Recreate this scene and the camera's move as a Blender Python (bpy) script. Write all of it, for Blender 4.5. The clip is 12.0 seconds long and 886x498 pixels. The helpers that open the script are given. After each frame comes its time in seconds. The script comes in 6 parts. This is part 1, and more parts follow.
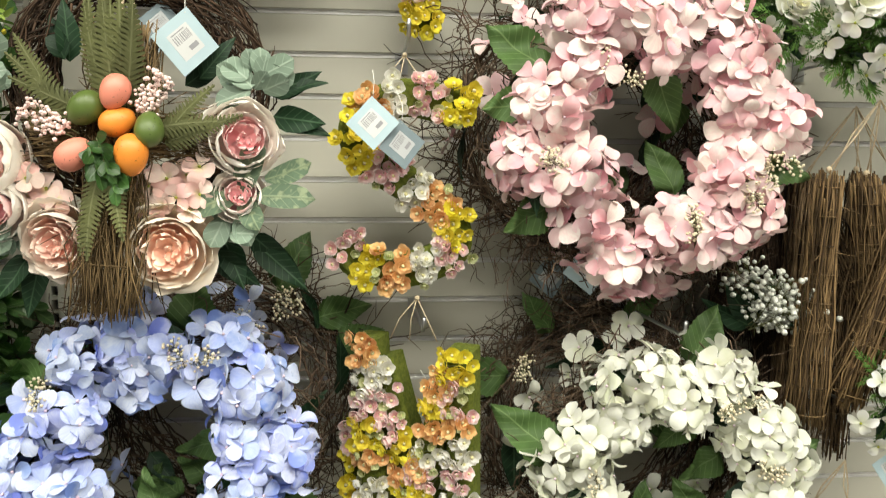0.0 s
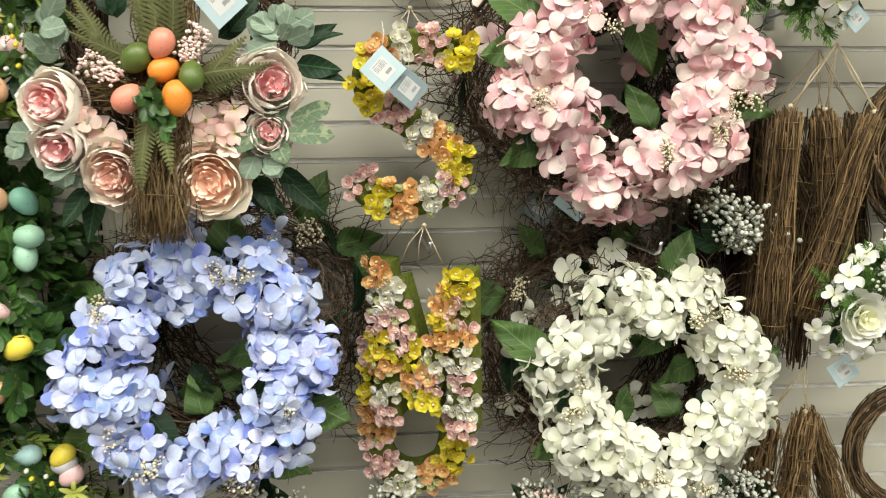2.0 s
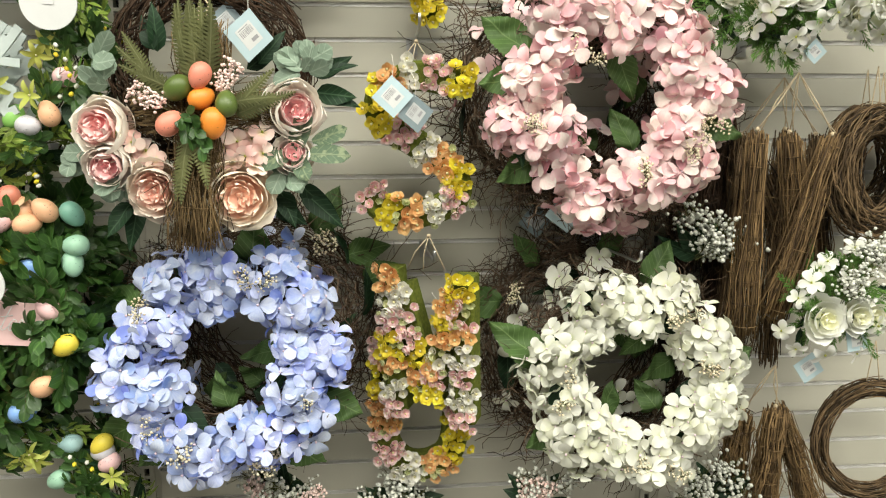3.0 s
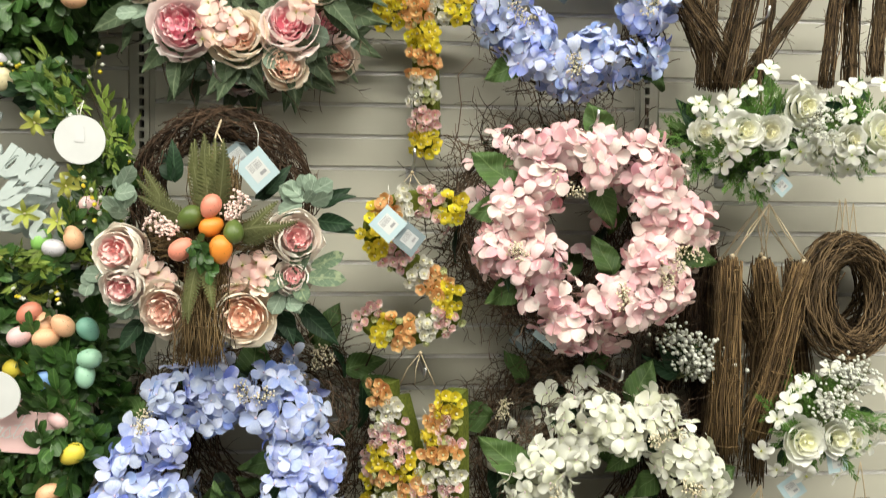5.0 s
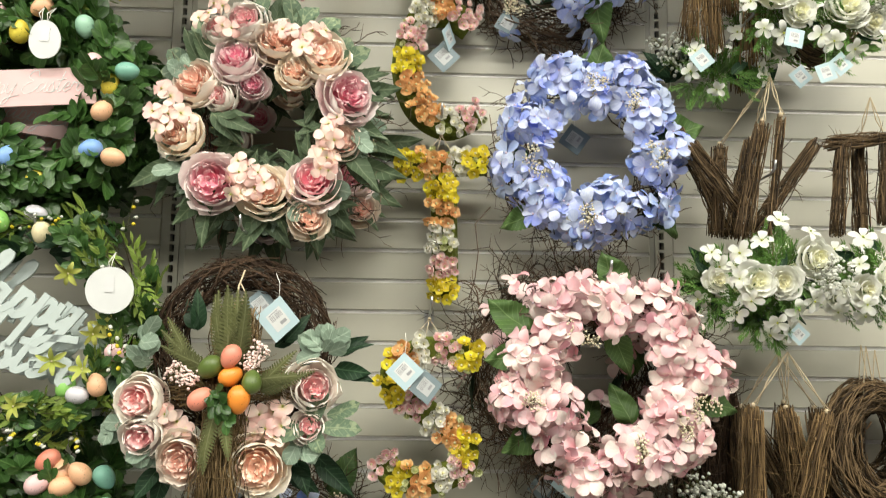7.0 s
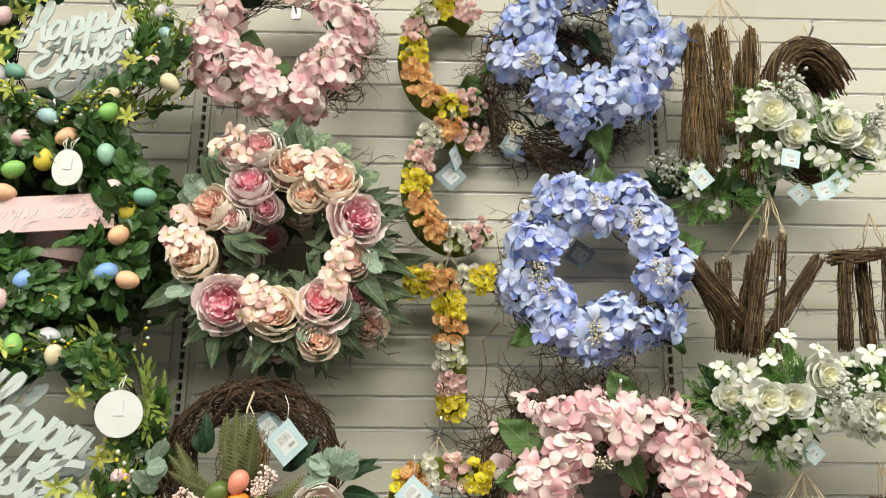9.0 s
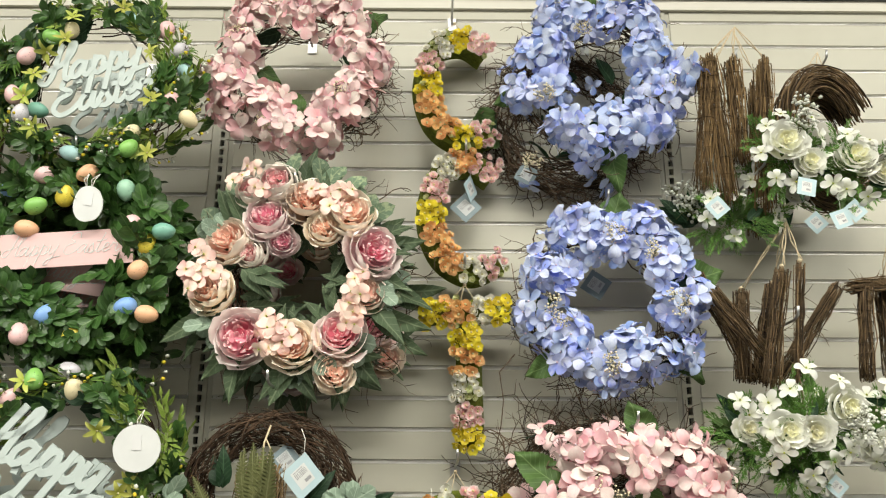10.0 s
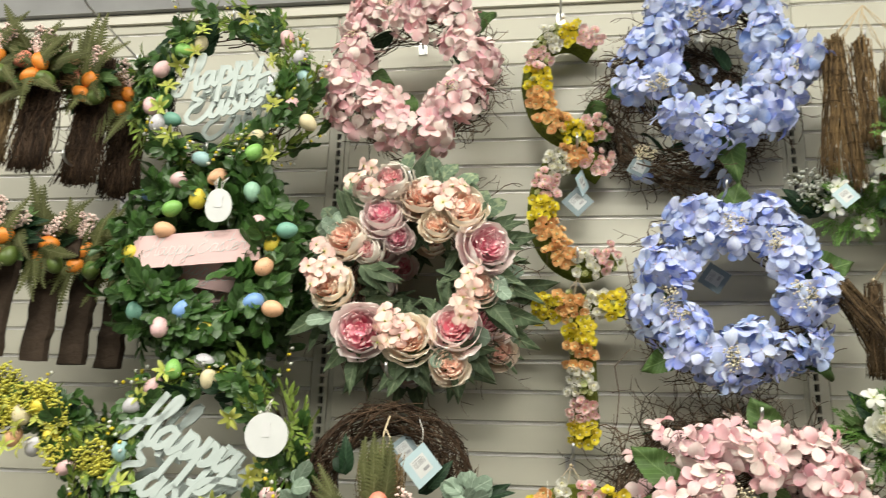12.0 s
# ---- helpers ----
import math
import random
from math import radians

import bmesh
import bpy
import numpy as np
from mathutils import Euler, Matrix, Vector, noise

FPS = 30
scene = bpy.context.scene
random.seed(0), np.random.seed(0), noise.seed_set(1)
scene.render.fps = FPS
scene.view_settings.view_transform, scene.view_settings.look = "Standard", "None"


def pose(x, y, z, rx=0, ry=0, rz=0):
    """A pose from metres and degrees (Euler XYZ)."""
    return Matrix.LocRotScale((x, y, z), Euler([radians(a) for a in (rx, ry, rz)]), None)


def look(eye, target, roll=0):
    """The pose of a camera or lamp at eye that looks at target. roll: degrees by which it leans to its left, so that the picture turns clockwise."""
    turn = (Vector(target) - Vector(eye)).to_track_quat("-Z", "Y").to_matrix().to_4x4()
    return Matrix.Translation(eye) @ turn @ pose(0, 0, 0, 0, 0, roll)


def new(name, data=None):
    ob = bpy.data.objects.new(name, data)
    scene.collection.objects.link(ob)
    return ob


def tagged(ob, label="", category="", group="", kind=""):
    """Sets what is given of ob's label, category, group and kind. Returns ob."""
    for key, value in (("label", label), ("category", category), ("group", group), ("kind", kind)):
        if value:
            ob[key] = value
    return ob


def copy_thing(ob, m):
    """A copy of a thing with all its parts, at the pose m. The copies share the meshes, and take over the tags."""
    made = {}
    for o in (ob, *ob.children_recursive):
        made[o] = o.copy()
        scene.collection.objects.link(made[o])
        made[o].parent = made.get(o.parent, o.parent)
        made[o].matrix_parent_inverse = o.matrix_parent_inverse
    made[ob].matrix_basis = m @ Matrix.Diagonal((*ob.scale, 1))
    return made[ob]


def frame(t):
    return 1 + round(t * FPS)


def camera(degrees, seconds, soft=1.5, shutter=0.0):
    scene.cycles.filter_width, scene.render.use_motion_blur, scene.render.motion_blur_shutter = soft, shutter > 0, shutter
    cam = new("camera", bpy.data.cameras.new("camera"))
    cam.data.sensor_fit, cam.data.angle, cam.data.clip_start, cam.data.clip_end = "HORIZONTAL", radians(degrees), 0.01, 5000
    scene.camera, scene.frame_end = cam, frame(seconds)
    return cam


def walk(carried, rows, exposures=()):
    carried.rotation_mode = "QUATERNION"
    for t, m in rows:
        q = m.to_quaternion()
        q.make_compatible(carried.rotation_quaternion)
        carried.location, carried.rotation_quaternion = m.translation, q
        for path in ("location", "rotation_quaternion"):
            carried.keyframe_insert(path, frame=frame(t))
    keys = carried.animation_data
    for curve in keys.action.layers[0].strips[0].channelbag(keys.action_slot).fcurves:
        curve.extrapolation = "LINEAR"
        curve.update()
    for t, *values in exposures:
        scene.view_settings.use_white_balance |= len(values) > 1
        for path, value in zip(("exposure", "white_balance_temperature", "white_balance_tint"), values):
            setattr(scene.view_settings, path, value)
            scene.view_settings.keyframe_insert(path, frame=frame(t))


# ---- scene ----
cam = camera(59.4, 12.0, soft=1.1, shutter=0.5)
PATH = [
    (0, (-0.083, -1.469, 1.435), (0.11, 0.507, 1.2), 0.5),
    (0.5, (-0.073, -1.505, 1.416), (0.108, 0.468, 1.142), 0.2),
    (1, (-0.071, -1.533, 1.407), (0.109, 0.436, 1.103), -0.0),
    (1.5, (-0.079, -1.575, 1.407), (0.101, 0.39, 1.078), -0.2),
    (2, (-0.101, -1.639, 1.41), (0.083, 0.323, 1.067), -0.3),
    (2.5, (-0.129, -1.726, 1.417), (0.065, 0.237, 1.087), -0.3),
    (4.5, (-0.099, -1.872, 1.456), (0.071, 0.115, 1.309), 0.3),
    (5, (-0.081, -1.89, 1.475), (0.068, 0.104, 1.423), 0.4),
    (5.5, (-0.074, -1.899, 1.499), (0.057, 0.096, 1.53), 0.5),
    (6, (-0.068, -1.913, 1.522), (0.043, 0.081, 1.63), 0.6),
    (6.5, (-0.062, -1.92, 1.533), (0.029, 0.07, 1.712), 0.7),
    (7, (-0.062, -1.921, 1.535), (0.015, 0.062, 1.786), 0.7),
    (7.5, (-0.065, -1.925, 1.541), (0.004, 0.049, 1.858), 0.7),
    (9.5, (-0.064, -1.956, 1.591), (-0.024, -0.028, 2.121), 0.2),
    (10, (-0.059, -1.959, 1.595), (-0.052, -0.037, 2.148), 0.3),
    (10.5, (-0.063, -1.959, 1.594), (-0.094, -0.042, 2.163), 0.4),
    (11, (-0.065, -1.957, 1.592), (-0.151, -0.043, 2.166), 0.7),
    (11.5, (-0.071, -1.962, 1.585), (-0.223, -0.05, 2.155), 1.1),
    (12, (-0.068, -1.977, 1.58), (-0.338, -0.072, 2.126), 1.8),
]
walk(cam, [(t, look(eye, target, roll)) for t, eye, target, roll in PATH], [(0.0, -0.04), (2.5, -0.10), (5.0, -0.11), (7.0, -0.14), (9.5, -0.26), (12.0, -0.22)])

# ---- world and light ----
world = bpy.data.worlds.new("shop_air")
scene.world = world
world.use_nodes = True
world.node_tree.nodes["Background"].inputs[0].default_value = (0.9, 0.95, 1.0, 1)
world.node_tree.nodes["Background"].inputs[1].default_value = 0.02
TAU = math.tau


# ---- materials ----
def mat_base(name, rough=0.6, metal=0.0):
    m = bpy.data.materials.new(name)
    m.use_nodes = True
    nt = m.node_tree
    b = nt.nodes["Principled BSDF"]
    b.inputs["Roughness"].default_value = rough
    b.inputs["Metallic"].default_value = metal
    b.inputs["Specular IOR Level"].default_value = 0.5 if rough < 0.45 else 0.22
    return m, nt, b


def node(nt, kind, **values):
    n = nt.nodes.new(kind)
    for key, v in values.items():
        n.inputs[key].default_value = v
    return n


def mix_col(nt, fac, a, b, blend="MIX"):
    n = nt.nodes.new("ShaderNodeMix")
    n.data_type, n.blend_type = "RGBA", blend
    for sock, v in ((n.inputs[0], fac), (n.inputs[6], a), (n.inputs[7], b)):
        if isinstance(v, bpy.types.NodeSocket):
            nt.links.new(v, sock)
        elif isinstance(v, (int, float)):
            sock.default_value = v
        else:
            sock.default_value = (*v, 1)
    return n.outputs[2]


def ramp(nt, fac, lo, hi):
    n = nt.nodes.new("ShaderNodeMapRange")
    nt.links.new(fac, n.inputs[0])
    n.inputs[1].default_value, n.inputs[2].default_value = lo, hi
    return n.outputs[0]


def noise_tex(nt, scale, detail=3.0, coord=None):
    n = node(nt, "ShaderNodeTexNoise", Scale=scale, Detail=detail)
    if coord is None:
        coord = nt.nodes.new("ShaderNodeTexCoord").outputs["Object"]
    nt.links.new(coord, n.inputs["Vector"])
    return n.outputs[0]


def add_bump(nt, b, height, strength=0.3, dist=0.002):
    n = node(nt, "ShaderNodeBump", Strength=strength, Distance=dist)
    nt.links.new(height, n.inputs["Height"])
    nt.links.new(n.outputs[0], b.inputs["Normal"])


def plain(name, col, col2=None, scale=30.0, rough=0.6, metal=0.0, bump=0.15, dist=0.001, vary=0.0):
    """A surface of two mingled tones with fine relief; vary: how far single pieces differ."""
    m, nt, b = mat_base(name, rough, metal)
    f = ramp(nt, noise_tex(nt, scale, 4.0), 0.35, 0.65)
    c = mix_col(nt, f, col, col2 or tuple(v * 0.8 for v in col))
    if vary:
        oi = nt.nodes.new("ShaderNodeObjectInfo")
        hsv = nt.nodes.new("ShaderNodeHueSaturation")
        nt.links.new(c, hsv.inputs["Color"])
        r = nt.nodes.new("ShaderNodeMapRange")
        nt.links.new(oi.outputs["Random"], r.inputs[0])
        r.inputs[3].default_value, r.inputs[4].default_value = 1 - vary, 1 + vary
        nt.links.new(r.outputs[0], hsv.inputs["Value"])
        c = hsv.outputs[0]
    nt.links.new(c, b.inputs["Base Color"])
    if bump:
        add_bump(nt, b, noise_tex(nt, scale * 4, 4.0), bump, dist)
    return m


def petal_mat(name, inner, outer, r0, r1, third=None, fourth=None, sheer=0.18, streak=0.22, vary=0.16, hue=0.012):
    """Cloth petals: inner colour at the heart, outer at the rim, single blooms differ a little; light passes through."""
    m, nt, b = mat_base(name, 0.75)
    tc = nt.nodes.new("ShaderNodeTexCoord")
    ln = nt.nodes.new("ShaderNodeVectorMath")
    ln.operation = "LENGTH"
    flat = nt.nodes.new("ShaderNodeVectorMath")
    flat.operation = "MULTIPLY"
    flat.inputs[1].default_value = (1, 1, 0.3)
    nt.links.new(tc.outputs["Object"], flat.inputs[0])
    nt.links.new(flat.outputs[0], ln.inputs[0])
    c = mix_col(nt, ramp(nt, ln.outputs["Value"], r0, r1), inner, outer)
    oi = nt.nodes.new("ShaderNodeObjectInfo")
    if third:
        wn = nt.nodes.new("ShaderNodeTexWhiteNoise")
        wn.noise_dimensions = "1D"
        nt.links.new(oi.outputs["Random"], wn.inputs["W"])
        blotch = noise_tex(nt, 38.0, 2.0)
        s = nt.nodes.new("ShaderNodeMath")
        s.operation = "MULTIPLY"
        nt.links.new(ramp(nt, wn.outputs[0], 0.0, 0.8), s.inputs[0])
        nt.links.new(ramp(nt, blotch, 0.38, 0.6), s.inputs[1])
        c = mix_col(nt, s.outputs[0], c, third)
        single = nt.nodes.new("ShaderNodeNewGeometry")
        c = mix_col(nt, ramp(nt, single.outputs["Random Per Island"], 0.25, 0.95), c, fourth or inner)
        c = mix_col(nt, ramp(nt, single.outputs["Random Per Island"], 0.3, -0.25), c, third)
    way = nt.nodes.new("ShaderNodeVectorMath")
    way.operation = "NORMALIZE"
    nt.links.new(tc.outputs["Object"], way.inputs[0])
    vein = ramp(nt, noise_tex(nt, 9.0, 3.0, way.outputs[0]), 0.42, 0.62)
    faint = nt.nodes.new("ShaderNodeMath")
    faint.operation = "MULTIPLY"
    faint.inputs[1].default_value = streak
    nt.links.new(vein, faint.inputs[0])
    c = mix_col(nt, faint.outputs[0], c, third or inner)
    hsv = nt.nodes.new("ShaderNodeHueSaturation")
    nt.links.new(c, hsv.inputs["Color"])
    for sock, lo, hi in (("Hue", 0.5 - hue, 0.5 + hue), ("Value", 1 - vary, 1 + vary * 0.6)):
        r = nt.nodes.new("ShaderNodeMapRange")
        r.inputs[3].default_value, r.inputs[4].default_value = lo, hi
        nt.links.new(oi.outputs["Random"], r.inputs[0])
        nt.links.new(r.outputs[0], hsv.inputs[sock])
    nt.links.new(hsv.outputs[0], b.inputs["Base Color"])
    add_bump(nt, b, noise_tex(nt, 160.0, 3.0), 0.25, 0.001)
    if sheer:
        tr = nt.nodes.new("ShaderNodeBsdfTranslucent")
        nt.links.new(hsv.outputs[0], tr.inputs[0])
        mx = nt.nodes.new("ShaderNodeMixShader")
        mx.inputs[0].default_value = sheer
        nt.links.new(b.outputs[0], mx.inputs[1])
        nt.links.new(tr.outputs[0], mx.inputs[2])
        nt.links.new(mx.outputs[0], nt.nodes["Material Output"].inputs[0])
    return m


def cup_mat(name, base, edge, r0=0.55, r1=1.0, sheer=0.25, vary=0.12, rough=0.7):
    """Cup-shaped petals: base colour low in the cup, edge colour along the rim, single petals differ."""
    m, nt, b = mat_base(name, rough)
    at = nt.nodes.new("ShaderNodeAttribute")
    at.attribute_name = "along"
    blot = nt.nodes.new("ShaderNodeMath")
    blot.operation = "MULTIPLY_ADD"
    blot.inputs[1].default_value, blot.inputs[2].default_value = 0.30, -0.15
    nt.links.new(noise_tex(nt, 60.0, 3.0), blot.inputs[0])
    add = nt.nodes.new("ShaderNodeMath")
    nt.links.new(at.outputs["Fac"], add.inputs[0])
    nt.links.new(blot.outputs[0], add.inputs[1])
    c = mix_col(nt, ramp(nt, add.outputs[0], r0, r1), base, edge)
    single = nt.nodes.new("ShaderNodeNewGeometry")
    c = mix_col(nt, ramp(nt, single.outputs["Random Per Island"], 0.45, 1.6), c, edge)
    oi = nt.nodes.new("ShaderNodeObjectInfo")
    hsv = nt.nodes.new("ShaderNodeHueSaturation")
    nt.links.new(c, hsv.inputs["Color"])
    for sock, lo, hi in (("Hue", 0.492, 0.508), ("Value", 1 - vary, 1 + vary * 0.4)):
        r = nt.nodes.new("ShaderNodeMapRange")
        r.inputs[3].default_value, r.inputs[4].default_value = lo, hi
        nt.links.new(oi.outputs["Random"], r.inputs[0])
        nt.links.new(r.outputs[0], hsv.inputs[sock])
    nt.links.new(hsv.outputs[0], b.inputs["Base Color"])
    add_bump(nt, b, noise_tex(nt, 220.0, 3.0), 0.2, 0.0008)
    tr = nt.nodes.new("ShaderNodeBsdfTranslucent")
    nt.links.new(hsv.outputs[0], tr.inputs[0])
    mx = nt.nodes.new("ShaderNodeMixShader")
    mx.inputs[0].default_value = sheer
    nt.links.new(b.outputs[0], mx.inputs[1])
    nt.links.new(tr.outputs[0], mx.inputs[2])
    nt.links.new(mx.outputs[0], nt.nodes["Material Output"].inputs[0])
    return m


def leaf_mat(name, col, vein, rough=0.5, edge=None, freq=90.0, sheer=0.15):
    """Cloth leaf, midrib along y at x = 0, side veins slanting off it."""
    m, nt, b = mat_base(name, rough)
    tc = nt.nodes.new("ShaderNodeTexCoord")
    sx = nt.nodes.new("ShaderNodeSeparateXYZ")
    nt.links.new(tc.outputs["Object"], sx.inputs[0])
    ab = nt.nodes.new("ShaderNodeMath")
    ab.operation = "ABSOLUTE"
    nt.links.new(sx.outputs[0], ab.inputs[0])
    dy = nt.nodes.new("ShaderNodeMath")
    dy.operation = "SUBTRACT"
    nt.links.new(sx.outputs[1], dy.inputs[0])
    nt.links.new(ab.outputs[0], dy.inputs[1])
    ml = nt.nodes.new("ShaderNodeMath")
    ml.operation = "MULTIPLY"
    ml.inputs[1].default_value = freq * 5
    nt.links.new(dy.outputs[0], ml.inputs[0])
    sn = nt.nodes.new("ShaderNodeMath")
    sn.operation = "SINE"
    nt.links.new(ml.outputs[0], sn.inputs[0])
    vsoft = nt.nodes.new("ShaderNodeMath")
    vsoft.operation = "MULTIPLY"
    vsoft.inputs[1].default_value = 0.55
    nt.links.new(ramp(nt, sn.outputs[0], 0.8, 1.0), vsoft.inputs[0])
    vfac = vsoft.outputs[0]
    rib = ramp(nt, ab.outputs[0], 0.002, 0.0005)
    mxv = nt.nodes.new("ShaderNodeMath")
    mxv.operation = "MAXIMUM"
    nt.links.new(vfac, mxv.inputs[0])
    nt.links.new(rib, mxv.inputs[1])
    n1 = ramp(nt, noise_tex(nt, 25.0, 4.0), 0.3, 0.7)
    c = mix_col(nt, n1, col, tuple(v * 0.65 for v in col))
    if edge:
        c = mix_col(nt, ramp(nt, noise_tex(nt, 55.0, 2.0), 0.52, 0.6), c, edge)
    c = mix_col(nt, mxv.outputs[0], c, vein)
    oi = nt.nodes.new("ShaderNodeObjectInfo")
    hsv = nt.nodes.new("ShaderNodeHueSaturation")
    nt.links.new(c, hsv.inputs["Color"])
    r = nt.nodes.new("ShaderNodeMapRange")
    r.inputs[3].default_value, r.inputs[4].default_value = 0.7, 1.25
    nt.links.new(oi.outputs["Random"], r.inputs[0])
    nt.links.new(r.outputs[0], hsv.inputs["Value"])
    nt.links.new(hsv.outputs[0], b.inputs["Base Color"])
    add_bump(nt, b, mxv.outputs[0], 0.4, 0.001)
    tr = nt.nodes.new("ShaderNodeBsdfTranslucent")
    nt.links.new(hsv.outputs[0], tr.inputs[0])
    mx = nt.nodes.new("ShaderNodeMixShader")
    mx.inputs[0].default_value = sheer
    nt.links.new(b.outputs[0], mx.inputs[1])
    nt.links.new(tr.outputs[0], mx.inputs[2])
    nt.links.new(mx.outputs[0], nt.nodes["Material Output"].inputs[0])
    return m


def twig_mat(name, dark, light, rough=0.8):
    """Bark whose single strands differ in tone."""
    m, nt, b = mat_base(name, rough)
    g = nt.nodes.new("ShaderNodeNewGeometry")
    c = mix_col(nt, g.outputs["Random Per Island"], dark, light)
    c2 = mix_col(nt, ramp(nt, noise_tex(nt, 30.0, 4.0), 0.42, 1.0), c, tuple(v * 0.6 for v in dark))
    nt.links.new(c2, b.inputs["Base Color"])
    add_bump(nt, b, noise_tex(nt, 300.0, 3.0), 0.4, 0.001)
    return m


M_SLAT = plain("slat_laminate", (0.55, 0.532, 0.44), (0.515, 0.497, 0.41), 6.0, 0.42, 0, 0.05, 0.0005, 0.03)
M_ALU = plain("groove_aluminium", (0.86, 0.85, 0.82), (0.74, 0.73, 0.70), 20.0, 0.42, 0.35, 0.05)
M_UPRIGHT = plain("upright_enamel", (0.48, 0.465, 0.385), (0.43, 0.42, 0.345), 12.0, 0.4, 0, 0.05)
M_CHROME = plain("chrome", (0.55, 0.55, 0.55), (0.45, 0.45, 0.45), 40.0, 0.35, 1.0, 0.02)
# near-black paint that stands for the shade inside the upright's slots
M_SLOT_SHADE = plain("dark_recess", (0.03, 0.03, 0.03), (0.02, 0.02, 0.02), 10.0, 0.9)
M_GREY = plain("grey_enamel", (0.33, 0.33, 0.33), (0.28, 0.28, 0.28), 8.0, 0.45, 0, 0.05)
M_PALE = plain("pale_enamel", (0.72, 0.69, 0.6), (0.68, 0.65, 0.56), 8.0, 0.4, 0, 0.05)
# floor, ceiling and wall tones are held dark to cut bounced light
M_FLOOR = plain("vinyl_floor", (0.16, 0.155, 0.145), (0.13, 0.125, 0.115), 5.0, 0.35)
M_CEIL = plain("ceiling_tile", (0.5, 0.5, 0.48), (0.45, 0.45, 0.43), 30.0, 0.9)
M_PLASTER = plain("plaster", (0.13, 0.13, 0.125), (0.11, 0.11, 0.105), 4.0, 0.8)
M_TAG = plain("tag_card", (0.47, 0.60, 0.64), (0.44, 0.57, 0.61), 30.0, 0.5, 0, 0.03)
# the blue tag card again, darkened to paint shade on rear tags
M_TAG_SHADE = plain("tag_back_card", (0.22, 0.28, 0.30), (0.20, 0.25, 0.27), 30.0, 0.5, 0, 0.03)
M_WHITE = plain("white_card", (0.66, 0.67, 0.66), (0.62, 0.63, 0.62), 20.0, 0.5, 0, 0.03)
M_INK = plain("print_ink", (0.36, 0.36, 0.37), (0.3, 0.3, 0.31), 50.0, 0.6, 0, 0)
M_PINKCARD = plain("pink_board", (0.72, 0.50, 0.49), (0.68, 0.46, 0.45), 12.0, 0.5, 0, 0.04)
M_STRING = plain("jute_string", (0.62, 0.52, 0.36), (0.5, 0.4, 0.26), 200.0, 0.9, 0, 0.3)
M_COTTON = plain("cotton_string", (0.8, 0.78, 0.72), (0.7, 0.68, 0.62), 200.0, 0.9, 0, 0.3)
M_MOSS = plain("moss_felt", (0.17, 0.20, 0.03), (0.10, 0.125, 0.017), 140.0, 0.95, 0, 0.9, 0.004)
M_TWIG = twig_mat("vine_bark", (0.035, 0.023, 0.015), (0.20, 0.135, 0.088))
M_VINE = twig_mat("grapevine_bark", (0.018, 0.011, 0.007), (0.105, 0.063, 0.037))
M_BIRCH = twig_mat("birch_twig", (0.040, 0.024, 0.012), (0.31, 0.20, 0.09))
M_BIRCHD = twig_mat("dark_birch_twig", (0.020, 0.013, 0.008), (0.25, 0.165, 0.085))
M_STRAW = twig_mat("straw", (0.06, 0.039, 0.02), (0.29, 0.195, 0.09))

M_LEAF = leaf_mat("hydrangea_leaf", (0.085, 0.155, 0.045), (0.15, 0.23, 0.085))
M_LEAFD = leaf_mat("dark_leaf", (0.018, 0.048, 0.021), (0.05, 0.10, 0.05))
M_EUC = leaf_mat("eucalyptus_leaf", (0.27, 0.36, 0.27), (0.36, 0.45, 0.35), 0.65)
M_EUCV = leaf_mat("variegated_leaf", (0.15, 0.22, 0.14), (0.24, 0.30, 0.18), 0.6, (0.30, 0.36, 0.22))
M_BOX = leaf_mat("boxwood_leaf", (0.050, 0.125, 0.026), (0.09, 0.18, 0.045), 0.36)
M_LIME = leaf_mat("lime_leaf", (0.19, 0.28, 0.045), (0.29, 0.37, 0.09), 0.5)
M_FEATH = leaf_mat("feathery_green", (0.12, 0.26, 0.05), (0.2, 0.34, 0.09), 0.55)
M_FERN = leaf_mat("fern", (0.125, 0.135, 0.048), (0.17, 0.18, 0.08), 0.7)
M_GRASS = leaf_mat("grass_blade", (0.10, 0.2, 0.03), (0.2, 0.3, 0.07), 0.5)

M_BLUE = petal_mat("blue_petal", (0.55, 0.63, 0.89), (0.62, 0.69, 0.90), 0.006, 0.031, (0.22, 0.31, 0.75), (0.74, 0.78, 0.89), sheer=0.12, streak=0.24)
M_PINK = petal_mat("pink_petal", (0.82, 0.49, 0.52), (0.85, 0.67, 0.66), 0.004, 0.030, (0.79, 0.39, 0.44), (0.85, 0.82, 0.73), sheer=0.12, streak=0.22, hue=0.008)
M_CREAM = petal_mat("white_petal", (0.60, 0.66, 0.32), (0.75, 0.75, 0.67), 0.002, 0.013, (0.70, 0.72, 0.54), (0.77, 0.77, 0.71), vary=0.06, sheer=0.16)
M_PEACH = petal_mat("peach_petal", (0.70, 0.66, 0.22), (0.92, 0.66, 0.58), 0.002, 0.011, (0.90, 0.55, 0.50), (0.93, 0.80, 0.70), vary=0.08)
M_ROSEP = cup_mat("peony_pink_rim", (0.93, 0.60, 0.63), (0.95, 0.85, 0.82), 0.2, 0.8, 0.12)
M_ROSEPC = cup_mat("peony_pink_heart", (0.78, 0.22, 0.32), (0.94, 0.70, 0.70), 0.5, 1.0, 0.12)
M_ROSEA = cup_mat("peony_apricot_rim", (0.94, 0.70, 0.53), (0.95, 0.86, 0.74), 0.2, 0.75, 0.14)
